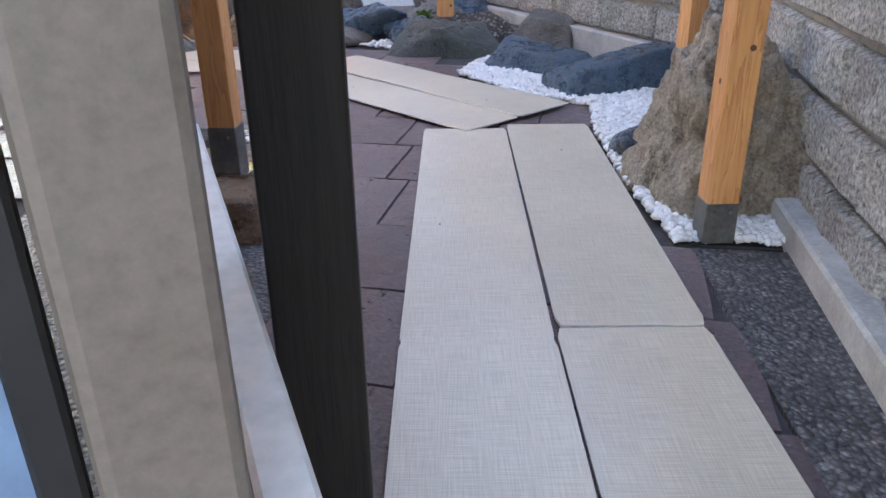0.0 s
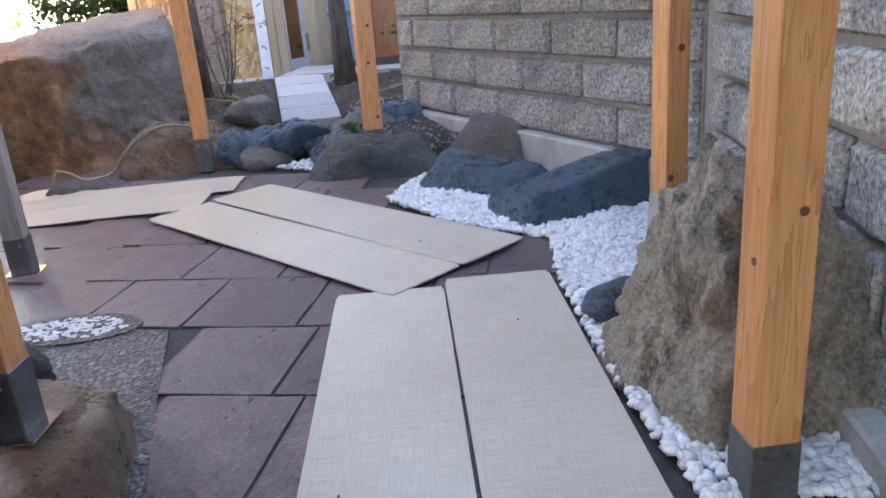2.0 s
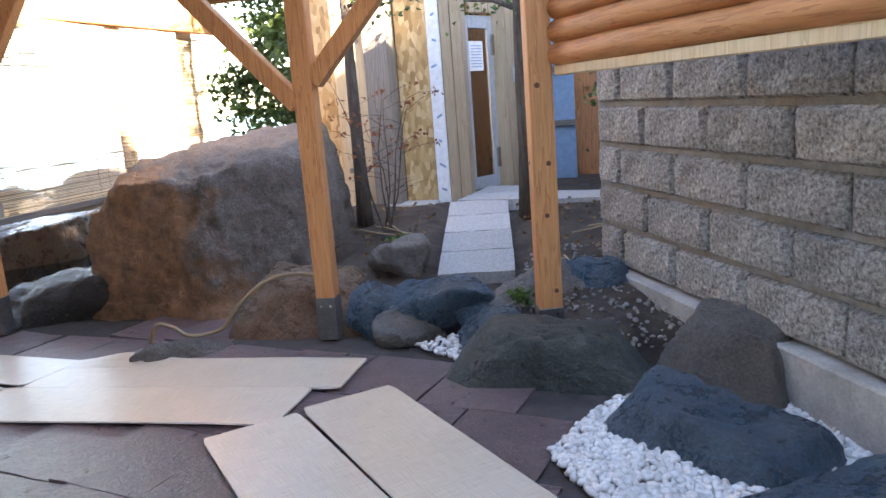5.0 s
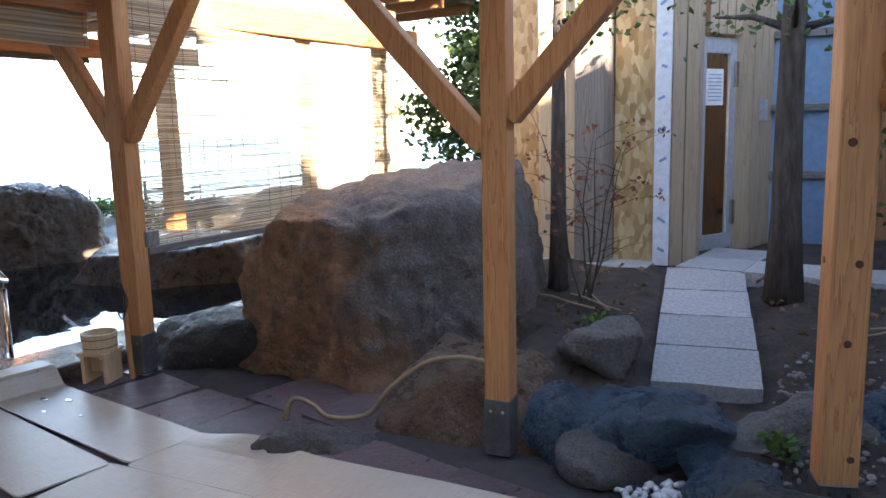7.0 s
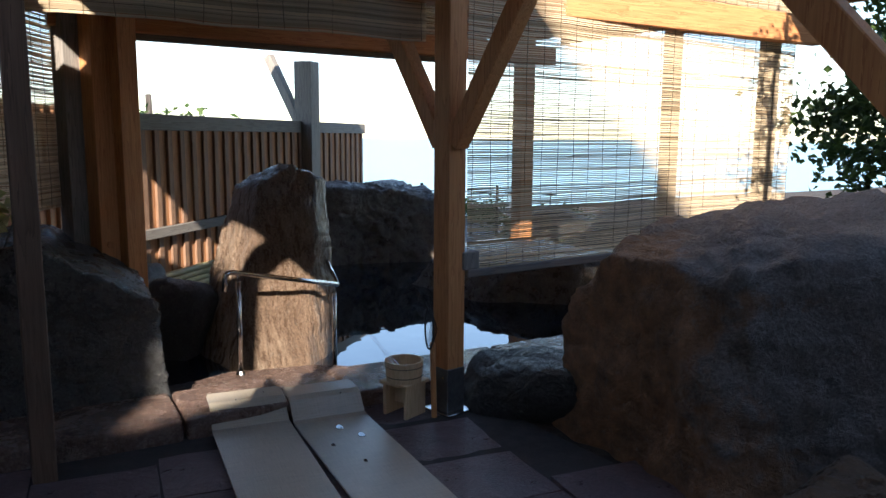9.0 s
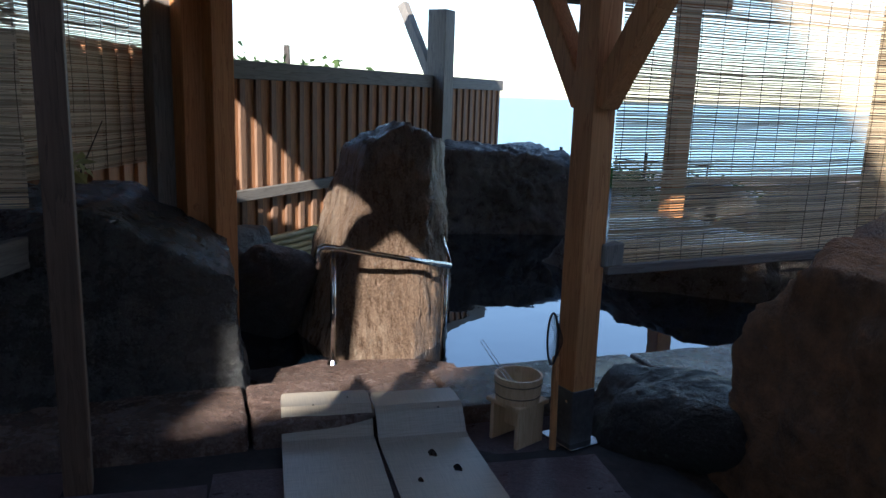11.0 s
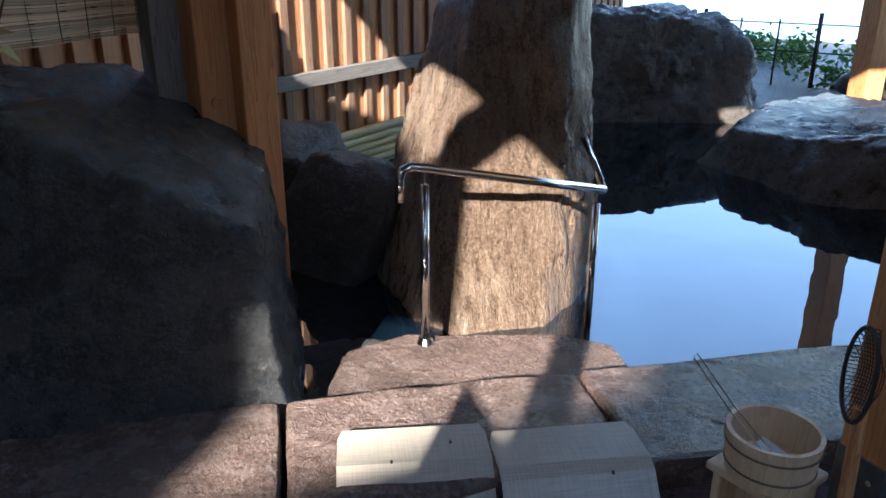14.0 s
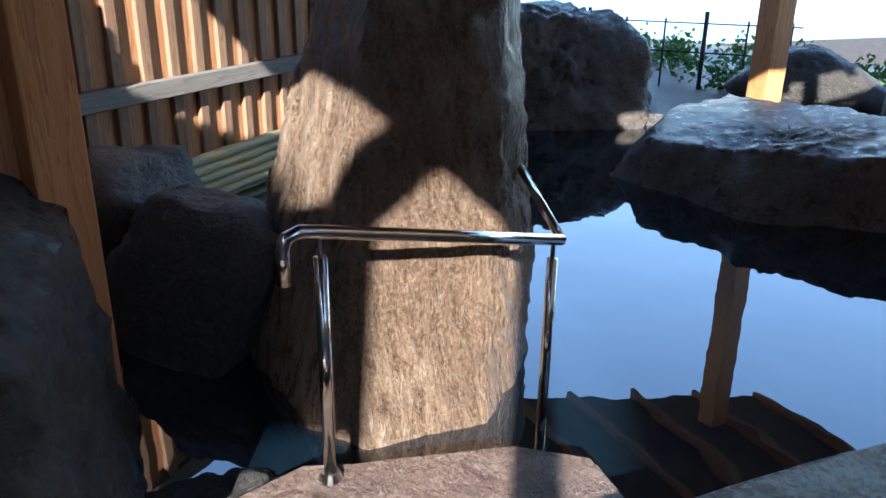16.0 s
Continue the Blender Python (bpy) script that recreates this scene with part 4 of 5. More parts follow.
# slatted wooden screen hung between two posts
def slat_screen(a, b, z0, n, label):
    d = math.hypot(b[0] - a[0], b[1] - a[1])
    thing = empty("slat_screen", a[0], a[1], z0, math.degrees(math.atan2(b[1] - a[1], b[0] - a[0])), label=label, category="screen")
    part("bottom_rail", box(d, 0.05, 0.045, Matrix.Translation((d / 2, 0, 0.022)), 0.004), "pale", thing, "pale grey bottom rail")
    for k in range(n):
        bm = bmesh.new()
        pts = [(d * i / 10, 0.006 * math.sin(i * 1.7 + k), 0.045 + 0.105 * (k + 0.5)) for i in range(11)]
        tube(bm, pts, [0.056 + 0.003 * math.sin(i + k * 2) for i in range(11)], 12)
        part("log_slat", bm, "beamx", thing, smooth=True)
    return thing


slat_screen((0.0, 6.93), (1.41, 4.59), 1.42, 8, "orange half-log screen between two cedar posts")


# ---- reed blinds ----
def reed_blind(p0, p1, z0, z1, label, pitch=0.0095, fill=1.0, sag=0.0, seed=0, bar=True, group="reed blinds", warp=True, thick=0.0036):
    """A hanging blind of many thin reeds bound by twine."""
    rnd = random.Random(seed)
    a, b = Vector(p0), Vector(p1)
    d = (b - a).length
    thing = empty("reed_blind", a.x, a.y, z0, math.degrees(math.atan2(b.y - a.y, b.x - a.x)), label=label, category="blind", group=group)
    bm = bmesh.new()
    n = int((z1 - z0) / pitch)
    step = max(6, int(d / 0.12))
    for k in range(n):
        if rnd.random() > fill:
            continue
        z = k * pitch + rnd.uniform(-0.0018, 0.0018)
        pts = []
        for i in range(step + 1):
            u = d * i / step
            w = 0.004 * noise.noise(Vector((u * 5, z * 30, seed))) + (0.008 * noise.noise(Vector((u * 2.2, z * 3, seed))) if warp else 0)
            pts.append((u, 0.01 * noise.noise(Vector((u * 1.5, z * 2, seed + 5))), z + w))
        tube(bm, pts, thick * rnd.uniform(0.75, 1.25), 4, False)
    part("reeds", bm, "reed", thing)
    bm = bmesh.new()
    for k in range(int(d / 0.13) + 1):
        u = min(d, 0.03 + k * 0.13)
        tube(bm, [(u + 0.004 * math.sin(q * 2 + k), -0.005, (z1 - z0) * q / 12) for q in range(13)], 0.0015, 4, False)
    part("binding_twine", bm, "twine", thing)
    if bar:
        part("bottom_bar", box(d, 0.03, 0.05, Matrix.Translation((d / 2, 0, -0.02)), 0.006), "grey_rail", thing, "weathered wooden bottom bar")
    return thing


reed_blind((-4.2, 7.5, 0), (-4.3, 10.65, 0), 0.72, 2.6, "brown reed blind hanging over the bath edge", pitch=0.0115, seed=1, thick=0.0052)
reed_blind((-6.1, 6.05, 0), (-6.2, 8.6, 0), 2.14, 2.75, "brown reed blind rolled high under the eave", pitch=0.008, seed=2)
reed_blind((-4.55, 4.75, 0), (-6.05, 5.62, 0), 1.02, 2.75, "sunlit reed blind beside the corner post", pitch=0.0078, seed=3, bar=False, thick=0.0042)
reed_blind((-1.83, 5.0, 0), (-2.3, 4.98, 0), 0.74, 1.62, "short reed blind with a wooden bar beside the grey post", pitch=0.0105, seed=8, thick=0.0046)
reed_blind((-4.4, 3.6, 0), (-4.38, 5.2, 0), 1.02, 2.75, "reed blind hanging beside the slim post", pitch=0.0078, seed=4, bar=False, thick=0.0042)
for y, w in ((9.55, 0.1), (10.7, 0.12)):
    wooden_post(-4.55, y, -0.3 if y < 10 else -0.05, 2.7, w, "grey_wood", "weathered post standing behind the reed blind", shoe=0.0)
wooden_post(-3.1, 10.7, 0.2, 2.9, 0.09, "pale", "pale pine post beside the garden", shoe=0.0)
wooden_post(-8.55, 11.35, -0.06, 2.75, 0.2, "post", "orange cedar post on the gravel bank", shoe=0.0)
part("bracket", box(0.06, 0.12, 0.1, Matrix.Translation((0.05, 0.1, 0.86)), 0.006), "grey_wood", pE, "weathered wooden bracket block")

# shelter roof over the bath
BATH_ROOF = [(-4.3, 4.9), (-4.3, 12.3), (-8.75, 12.3), (-9.75, 10.2), (-10.7, 8.75), (-7.3, 4.9)]
roof = tagged(part("roof", prism(BATH_ROOF, 2.84, 2.89), "roof"), "brown board roof over the bath", "roof", kind="structure")
for k in range(13):
    y = 5.0 + 0.6 * k
    far = -7.3 - 3.4 * (y - 4.9) / 3.85 if y < 8.75 else -10.7 + 0.95 * (y - 8.75) / 1.45 if y < 10.2 else -9.75 + 1.0 * (y - 10.2) / 2.1
    ob = part("rafter", box(-4.32 - far, 0.06, 0.1, Matrix(), 0.003), "beamx", roof)
    ob.matrix_world = pose((far - 4.32) / 2, y, 2.787)


def shade_roof(name, pts, z, label):
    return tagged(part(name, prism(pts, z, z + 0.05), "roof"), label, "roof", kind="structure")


# unseen roof added over the court to shade it and trim the sun
shade_roof("roof_2", [(-4.28, 4.8), (-4.28, 7.35), (-0.4, 7.35), (-0.4, 4.84)], 2.8, "unseen brown board roof added to shade the paved court")
# unseen too; zigzag edge places the sun on standing stone and kerb
shade_roof("roof_3", [(-4.7, -0.3), (-4.7, 4.1), (-3.0, 3.15), (-3.0, 4.6), (-2.19, 4.12), (-1.96, 4.51), (-0.67, 3.74), (-0.91, 3.34), (1.6, 1.84), (1.6, -0.3)], 2.8, "unseen brown board roof added with a zigzag edge to shape sun patches")
tagged(part("wall_court", box(4.4, 0.08, 2.9, pose(-6.7, 4.15, 1.2)), "fence"), "brown board wall closing the court", "wall", kind="structure")
tagged(part("wall_side", box(0.08, 3.8, 2.9, pose(-4.75, 1.5, 1.2)), "fence"), "brown board wall closing the court", "wall", kind="structure")

reed_blind((-4.41, 4.64, 0), (-4.33, 7.3, 0), 2.0, 2.78, "dark brown reed blind hanging above the bath edge", pitch=0.0078, seed=6, bar=False, thick=0.0048)
tagged(part("fascia_board", box(0.03, 2.66, 0.76, pose(-4.42, 5.97, 2.41, 0, 0, -1.8), 0.004), "roof"), "brown fascia board behind the hanging blind", "board")

# added out of view: its shadow divides the sun patch on the stone
beam(-2.55, 5.06, -1.93, 4.22, 2.72, 0.13, 0.17, "grey_rail", "unseen weathered rafter added to cast a shadow strip on the standing stone")

# ---- board fence by the sea ----
def sea_fence(x0, y0, x1, y1, z0, z1):
    d = math.hypot(x1 - x0, y1 - y0)
    thing = empty("board_fence", x0, y0, z0, math.degrees(math.atan2(y1 - y0, x1 - x0)), label="weathered vertical board fence in front of the sea", category="fence")
    h = z1 - z0
    n = int(d / 0.215)
    back, batten = (mesh_of(box(0.21, 0.02, h, Matrix(), 0.003), "board", "fence"), mesh_of(box(0.075, 0.03, h, Matrix(), 0.004), "batten", "fence_grey"))
    for k in range(n):
        for nm, me, u, v in (("board", back, 0.0, 0.0), ("batten", batten, 0.107, -0.026)):
            ob = new(nm, me)
            ob.parent = thing
            ob.location = (0.1 + k * 0.215 + u, v, h / 2)
    for z, w, lab in ((h + 0.02, 0.16, "grey weathered top rail"), (h * 0.3, 0.1, "grey weathered middle rail")):
        part("rail", box(d + 0.1, 0.09 if z > h else 0.06, w, Matrix.Translation((d / 2, -0.075 if z < h else 0, z)), 0.005), "grey_rail", thing, lab)
    return thing


sea_fence(-7.9, 5.95, -12.45, 10.95, 0.05, 1.58)
pole_row = empty("bamboo_edging", -7.9, 6.0, -0.2, math.degrees(math.atan2(5.0, -4.55)), label="stacked yellow bamboo poles along the fence foot", category="edging")
for k in range(5):
    bm = bmesh.new()
    pts, rad = [], []
    for i in range(41):
        u = i * 0.085
        pts.append((u, -0.1 - 0.012 * k + 0.004 * math.sin(i + k), 0.04 + 0.062 * k))
        rad.append(0.034 if (i + 2 * k) % 5 else 0.039)
    tube(bm, pts, rad, 8)
    part("bamboo_pole", bm, "bamboo", pole_row, smooth=True)
pF = wooden_post(-10.85, 9.3, -0.4, 2.5, 0.26, "grey_wood", "thick weathered post in front of the fence", shoe=0.0, rz=40)
brace(pF, -0.1, 0, 2.0, -0.55, 0.1, 1.0, 0.12, "grey_wood")
beam(-7.6, 6.0, -11.6, 9.9, 2.95, 0.14, 0.16, "grey_rail", "weathered far beam of the shelter")
beam(-4.7, 4.9, -6.0, 5.6, 0.72, 0.05, 0.14, "grey_rail", "weathered rail behind the dark boulder")
low_wall = tagged(part("wall_boards", box(3.55, 0.04, 2.0, pose(-6.3, 5.18, 0.7, 0, 0, -24.4)), "fence"), "reddish board wall behind the dark boulder", "wall", kind="structure")
for k in range(17):
    ob = part("batten", box(0.06, 0.03, 2.0, Matrix(), 0.003), "fence", low_wall)
    ob.matrix_world = pose(-6.3, 5.18, 0.7, 0, 0, -24.4) @ Matrix.Translation((-1.7 + 0.21 * k, 0.036, 0))

# ---- handrail ----
rail = empty("handrail", -5.41, 6.53, -0.075, label="polished stainless steel handrail on a step stone", category="handrail")
o = Vector((-5.41, 6.53, -0.075))
A, B = Vector((-5.415, 6.5, 0.61)), Vector((-5.575, 7.32, 0.42))
d = (B - A).normalized()
hook = [A - d * 0.045 + Vector((0, 0, -0.13)), A - d * 0.045 + Vector((0, 0, -0.05)), A - d * 0.035 + Vector((0, 0, -0.018)), A + Vector((0, 0, -0.002)), A + d * 0.05]
part("top_rail", tube(bmesh.new(), [p - o for p in hook + [A.lerp(B, 0.5), B]], 0.017, 14), "steel", rail, smooth=True)
for p, low in ((A.lerp(B, 0.06), -0.075), (A.lerp(B, 0.96), -0.22)):
    up = part("upright", tube(bmesh.new(), [Vector((p.x, p.y, low)) - o, Vector((p.x, p.y, p.z - 0.06)) - o], 0.0165, 14), "steel", rail, smooth=True)
    part("pin", tube(bmesh.new(), [Vector((p.x, p.y, p.z - 0.065)) - o, Vector((p.x, p.y, p.z - 0.01)) - o], 0.007, 8), "steel", up)
    part("collar", tube(bmesh.new(), [Vector((p.x, p.y, low - 0.002)) - o, Vector((p.x, p.y, low + 0.02)) - o], [0.034, 0.024], 14), "steel", up)
part("far_arm", tube(bmesh.new(), [B - o, B - o + Vector((-0.45, 0.12, 0.1)), B - o + Vector((-0.5, 0.13, -0.1))], 0.015, 10), "steel", rail, smooth=True)

# ---- stool, bucket, net ----
SX, SY, SZ = -4.2, 7.09, floor_z(-4.1)
stool = empty("bath_stool", SX, SY, SZ, 20, label="small pale wooden bath stool under a bucket", category="stool")
part("seat", box(0.2, 0.2, 0.022, Matrix.Translation((0, 0, 0.19)), 0.006, 2), "bucket", stool)
for s in (-1, 1):
    bm = box(0.022, 0.17, 0.18, Matrix.Translation((s * 0.075, 0, 0.09)), 0.004)
    part("side_board", bm, "bucket", stool)
part("stretcher", box(0.14, 0.02, 0.08, Matrix.Translation((0, 0, 0.1)), 0.003), "bucket", stool)

pail = empty("wooden_bucket", SX + 0.015, SY - 0.01, SZ + 0.202, label="round pale wooden bath bucket with copper hoops", category="bucket")
for k in range(20):
    a0, a1 = 2 * math.pi * k / 20, 2 * math.pi * (k + 0.985) / 20
    bm = bmesh.new()
    ring = []
    for r0, z in ((0.098, 0.0), (0.108, 0.115)):
        for rr in (r0, r0 - 0.011):
            ring.append([bm.verts.new((rr * math.cos(t), rr * math.sin(t), z)) for t in (a0, (a0 + a1) / 2, a1)])
    ob_, ib_, ot_, it_ = ring
    for i in range(2):
        bm.faces.new((ob_[i], ob_[i + 1], ot_[i + 1], ot_[i]))
        bm.faces.new((ib_[i + 1], ib_[i], it_[i], it_[i + 1]))
        bm.faces.new((ot_[i], ot_[i + 1], it_[i + 1], it_[i]))
        bm.faces.new((ib_[i], ib_[i + 1], ob_[i + 1], ob_[i]))
    for i in (0, 2):
        bm.faces.new((ob_[i], ot_[i], it_[i], ib_[i]))
    bmesh.ops.recalc_face_normals(bm, faces=bm.faces)
    part("stave", bm, "bucket", pail)
part("bottom", tube(bmesh.new(), [(0, 0, 0.012), (0, 0, 0.022)], 0.094, 24), "bucket", pail)
for z, r in ((0.03, 0.1015), (0.085, 0.1065)):
    part("hoop", tube(bmesh.new(), [(r * math.cos(t), r * math.sin(t), z) for t in [2 * math.pi * i / 32 for i in range(33)]], 0.003, 6), "twine", pail, "dark copper hoop")
tagged(part("bucket_packet", box(0.07, 0.05, 0.012, pose(SX, SY, SZ + 0.24, 25, 20, 30), 0.003), "paper"), "small white packet lying in the wooden bucket", "packet")
part("tongs", tube(bmesh.new(), [(0.02, -0.02, 0.05), (-0.09, -0.06, 0.12), (-0.2, -0.1, 0.21), (-0.21, -0.085, 0.215), (-0.09, -0.045, 0.125), (0.03, 0, 0.05)], 0.0017, 6), "steel", pail, "thin blue-grey wire tongs")

net = empty("hand_net", -4.06, 7.2, SZ, label="black hand net with a wooden handle tied to the post", category="net")
part("handle", tube(bmesh.new(), [(0, 0, 0), (-0.02, 0.0, 0.42)], 0.016, 8), "post", net)
NET_W, NET_H, NET_Z = 0.042, 0.115, 0.5
loop = [(-0.025 + NET_W * math.cos(t), -0.02, NET_Z + NET_H * math.sin(t)) for t in [2 * math.pi * i / 28 for i in range(29)]]
part("hoop", tube(bmesh.new(), loop, 0.005, 6), "black_plastic", net)
bm = bmesh.new()
for i in range(-5, 6):
    x = i * NET_W / 6
    h = NET_H * math.sqrt(max(0, 1 - (x / NET_W) ** 2))
    tube(bm, [(x - 0.025, -0.02 + 0.03 * (1 - (q / 4) ** 2), NET_Z + h * q / 4) for q in range(-4, 5)], 0.0014, 3, False)
for i in range(-11, 12):
    z = i * NET_H / 12
    w = NET_W * math.sqrt(max(0, 1 - (z / NET_H) ** 2))
    tube(bm, [(-0.025 + w * q / 3, -0.02 + 0.03 * (1 - (q / 3) ** 2), NET_Z + z) for q in range(-3, 4)], 0.0014, 3, False)
part("mesh", bm, "black_plastic", net)

# ---- changing hut behind the garden ----
GZ = 0.41
hut = empty("hut", -1.2, 10.2, GZ, label="unfinished hut of strand board, wrap and pale boards", category="hut")


def hut_box(name, x0, x1, y0, y1, z0, z1, material, label="", parent=None, bevel=0.004):
    ob = part(name, box(x1 - x0, y1 - y0, z1 - z0, Matrix.Translation(((x0 + x1) / 2 + 1.2, (y0 + y1) / 2 - 10.2, (z0 + z1) / 2 - GZ)), bevel), material, parent or hut, label)
    return ob


# strand board bay with pale studs
hut_box("strand_board", -1.83, -1.52, 9.88, 9.93, GZ, 3.2, "osb", "rough strand board panel")
hut_box("strand_board", -2.75, -2.36, 9.9, 9.94, GZ, 3.2, "osb", "rough strand board panel")
for x0, x1 in ((-2.38, -2.22), (-2.215, -2.07)):
    s = hut_box("stud", x0, x1, 9.72, 9.9, GZ, 3.2, "pale", "pale squared pine stud")
    for zz in (0.75, 1.9):
        part("wood_plug", tube(bmesh.new(), [((x0 + x1) / 2 + 1.2, 9.722 - 10.2, zz - GZ), ((x0 + x1) / 2 + 1.2, 9.715 - 10.2, zz - GZ)], 0.025, 14), "grey_wood", s)
hut_box("stud", -2.065, -1.84, 9.66, 9.9, GZ, 3.2, "grey_wood", "grey weathered squared post")
hut_box("sill_board", -2.9, -1.5, 9.6, 9.95, GZ - 0.1, GZ + 0.02, "concrete", "pale concrete sill")
wrap = hut_box("wrapped_edge", -1.515, -1.40, 9.82, 9.94, GZ, 3.2, "white_wrap", "white house-wrap edge with blue printing")
rnd = random.Random(5)
for k in range(11):
    z = 0.12 + 0.22 * k
    part("print_mark", box(rnd.uniform(0.03, 0.07), 0.002, 0.02, Matrix.Translation((-0.257 + rnd.uniform(-0.01, 0.01), -0.3825, z)) @ pose(0, 0, 0, 0, rnd.uniform(-40, 40), 0)), "ink", wrap)
# pale board wall; the door wing turns away to the right
def hut_panel(name, p, q, z0, z1, th, material, label="", parent=None, shift=0.0):
    """A board or pane standing between two plan points; shift moves it out of its plane."""
    d = math.hypot(q[0] - p[0], q[1] - p[1])
    ang = math.degrees(math.atan2(q[1] - p[1], q[0] - p[0]))
    m = pose((p[0] + q[0]) / 2 + 1.2, (p[1] + q[1]) / 2 - 10.2, (z0 + z1) / 2 - GZ, 0, 0, ang) @ Matrix.Translation((0, shift, 0))
    return part(name, box(d, th, z1 - z0, m, min(0.004, th * 0.2)), material, parent or hut, label)


def along(p, q, u):
    return (p[0] + (q[0] - p[0]) * u, p[1] + (q[1] - p[1]) * u)


W0, W1, D0, D1, J1, B1, R1 = (-1.4, 9.84), (-1.25, 9.98), (-1.33, 10.46), (-1.15, 10.82), (-1.02, 10.85), (-0.92, 11.2), (-0.4, 11.24)
hut_panel("wall_board", W0, along(W0, W1, 0.48), GZ, 3.2, 0.03, "pale_grey")
hut_panel("wall_board", along(W0, W1, 0.52), W1, GZ, 3.2, 0.03, "pale_grey")
hut_panel("reveal", W1, D0, GZ, 3.2, 0.03, "pale_grey")
for k in range(4):
    hut_panel("lintel_board", along(D0, D1, k / 4 + 0.01), along(D0, D1, (k + 1) / 4 - 0.01), 2.12, 3.2, 0.03, "pale_grey", shift=-0.05)
hut_panel("jamb_board", D1, J1, GZ, 3.2, 0.03, "pale_grey")
for k in range(3):
    hut_panel("wall_board", along(J1, B1, k / 3 + 0.01), along(J1, B1, (k + 1) / 3 - 0.01), GZ, 3.2, 0.03, "pale_grey")
door = hut_panel("door", D0, D1, GZ + 0.02, GZ + 0.14, 0.035, "alu", "glazed door with a grey aluminium frame and paper notice")
hut_panel("stile", D0, along(D0, D1, 0.09), GZ + 0.14, 2.1, 0.035, "alu", parent=door)
hut_panel("stile", along(D0, D1, 0.8), D1, GZ + 0.14, 2.1, 0.035, "alu", parent=door)
hut_panel("top_rail", along(D0, D1, 0.09), along(D0, D1, 0.8), 1.98, 2.1, 0.035, "alu", parent=door)
hut_panel("glass_pane", along(D0, D1, 0.09), along(D0, D1, 0.8), GZ + 0.14, 1.98, 0.008, "glass", parent=door).visible_shadow = False
hut_panel("notice", along(D0, D1, 0.1), along(D0, D1, 0.62), 1.58, 1.86, 0.003, "paper", "printed paper notice", door, -0.008)
for k in range(8):
    hut_panel("text_line", along(D0, D1, 0.16), along(D0, D1, 0.56), 1.615 + k * 0.028, 1.624 + k * 0.028, 0.001, "ink", parent=door, shift=-0.0105)
for zz in (0.62, 1.72):
    hut_panel("hinge", along(D0, D1, 0.9), along(D0, D1, 1.0), zz, zz + 0.2, 0.03, "steel", parent=door, shift=-0.03)
hut_panel("inner_wall", (-2.1, 10.9), (-1.7, 11.55), GZ, 2.3, 0.04, "dark_wood", "brown wood inside the door")
hut_panel("wall_lamp", along(J1, B1, 0.28), along(J1, B1, 0.42), 1.45, 1.62, 0.05, "alu", "small grey wall box", shift=-0.04)
for z0, z1 in ((0.42, 0.98), (1.02, 1.53), (1.57, 2.12), (2.16, 2.9)):
    hut_panel("wrap_panel", B1, R1, z0, z1, 0.02, "blue_wrap", "blue-grey house-wrap panel")
for z in (1.0, 1.55, 2.14):
    hut_panel("batten", B1, R1, z - 0.03, z + 0.03, 0.04, "grey_rail", shift=-0.03)
hut_box("back_wall", -2.9, 1.0, 11.6, 11.7, 0.2, 3.2, "fence")
hut_box("eave_board", -2.9, -1.5, 9.5, 9.9, 3.2, 3.26, "roof")

# stone path to the hut
path = empty("stone_path", -0.9, 8.8, 0.27, label="pale granite slab path to the hut door", category="path", kind="structure")
for k in range(4):
    y0, y1 = 7.78 + k * 0.46, 8.235 + k * 0.46
    bm = slab_mesh(0.5, y1 - y0, 0.1, 60 + k, 0.004)
    ob = part("path_slab", bm, "path", path)
    ob.matrix_world = pose(-0.74 - 0.1 * k, (y0 + y1) / 2, 0.27 + 0.052 * k, 6.5, 0, 12)
for k, (x, y) in enumerate(((-1.05, 9.85), (-0.6, 9.8), (-0.15, 9.75), (0.3, 9.72), (-1.0, 10.3))):
    ob = part("path_slab", slab_mesh(0.45, 0.48, 0.1, 70 + k, 0.004), "path", path)
    ob.matrix_world = pose(x, y, 0.455, 0, 0, -4)


# ---- plants ----
def leaf_cloud(bm, centre, size, n, leaf, rnd, flat=0.4):
    for _ in range(n):
        p = Vector((rnd.gauss(0, 0.45) * size[0], rnd.gauss(0, 0.45) * size[1], rnd.gauss(0, 0.45) * size[2])) + Vector(centre)
        d = Vector((rnd.uniform(-1, 1), rnd.uniform(-1, 1), rnd.uniform(-0.8, flat))).normalized()
        s = d.orthogonal().normalized()
        s = (Matrix.Rotation(rnd.uniform(0, 6.28), 3, d) @ s)
        L, W = leaf * rnd.uniform(0.7, 1.3), leaf * rnd.uniform(0.28, 0.45)
        n2 = d.cross(s) * W * 0.35
        a, b, c, e = bm.verts.new(p), bm.verts.new(p + d * L * 0.5 + s * W + n2), bm.verts.new(p + d * L), bm.verts.new(p + d * L * 0.5 - s * W + n2)
        bm.faces.new((a, b, c))
        bm.faces.new((a, c, e))


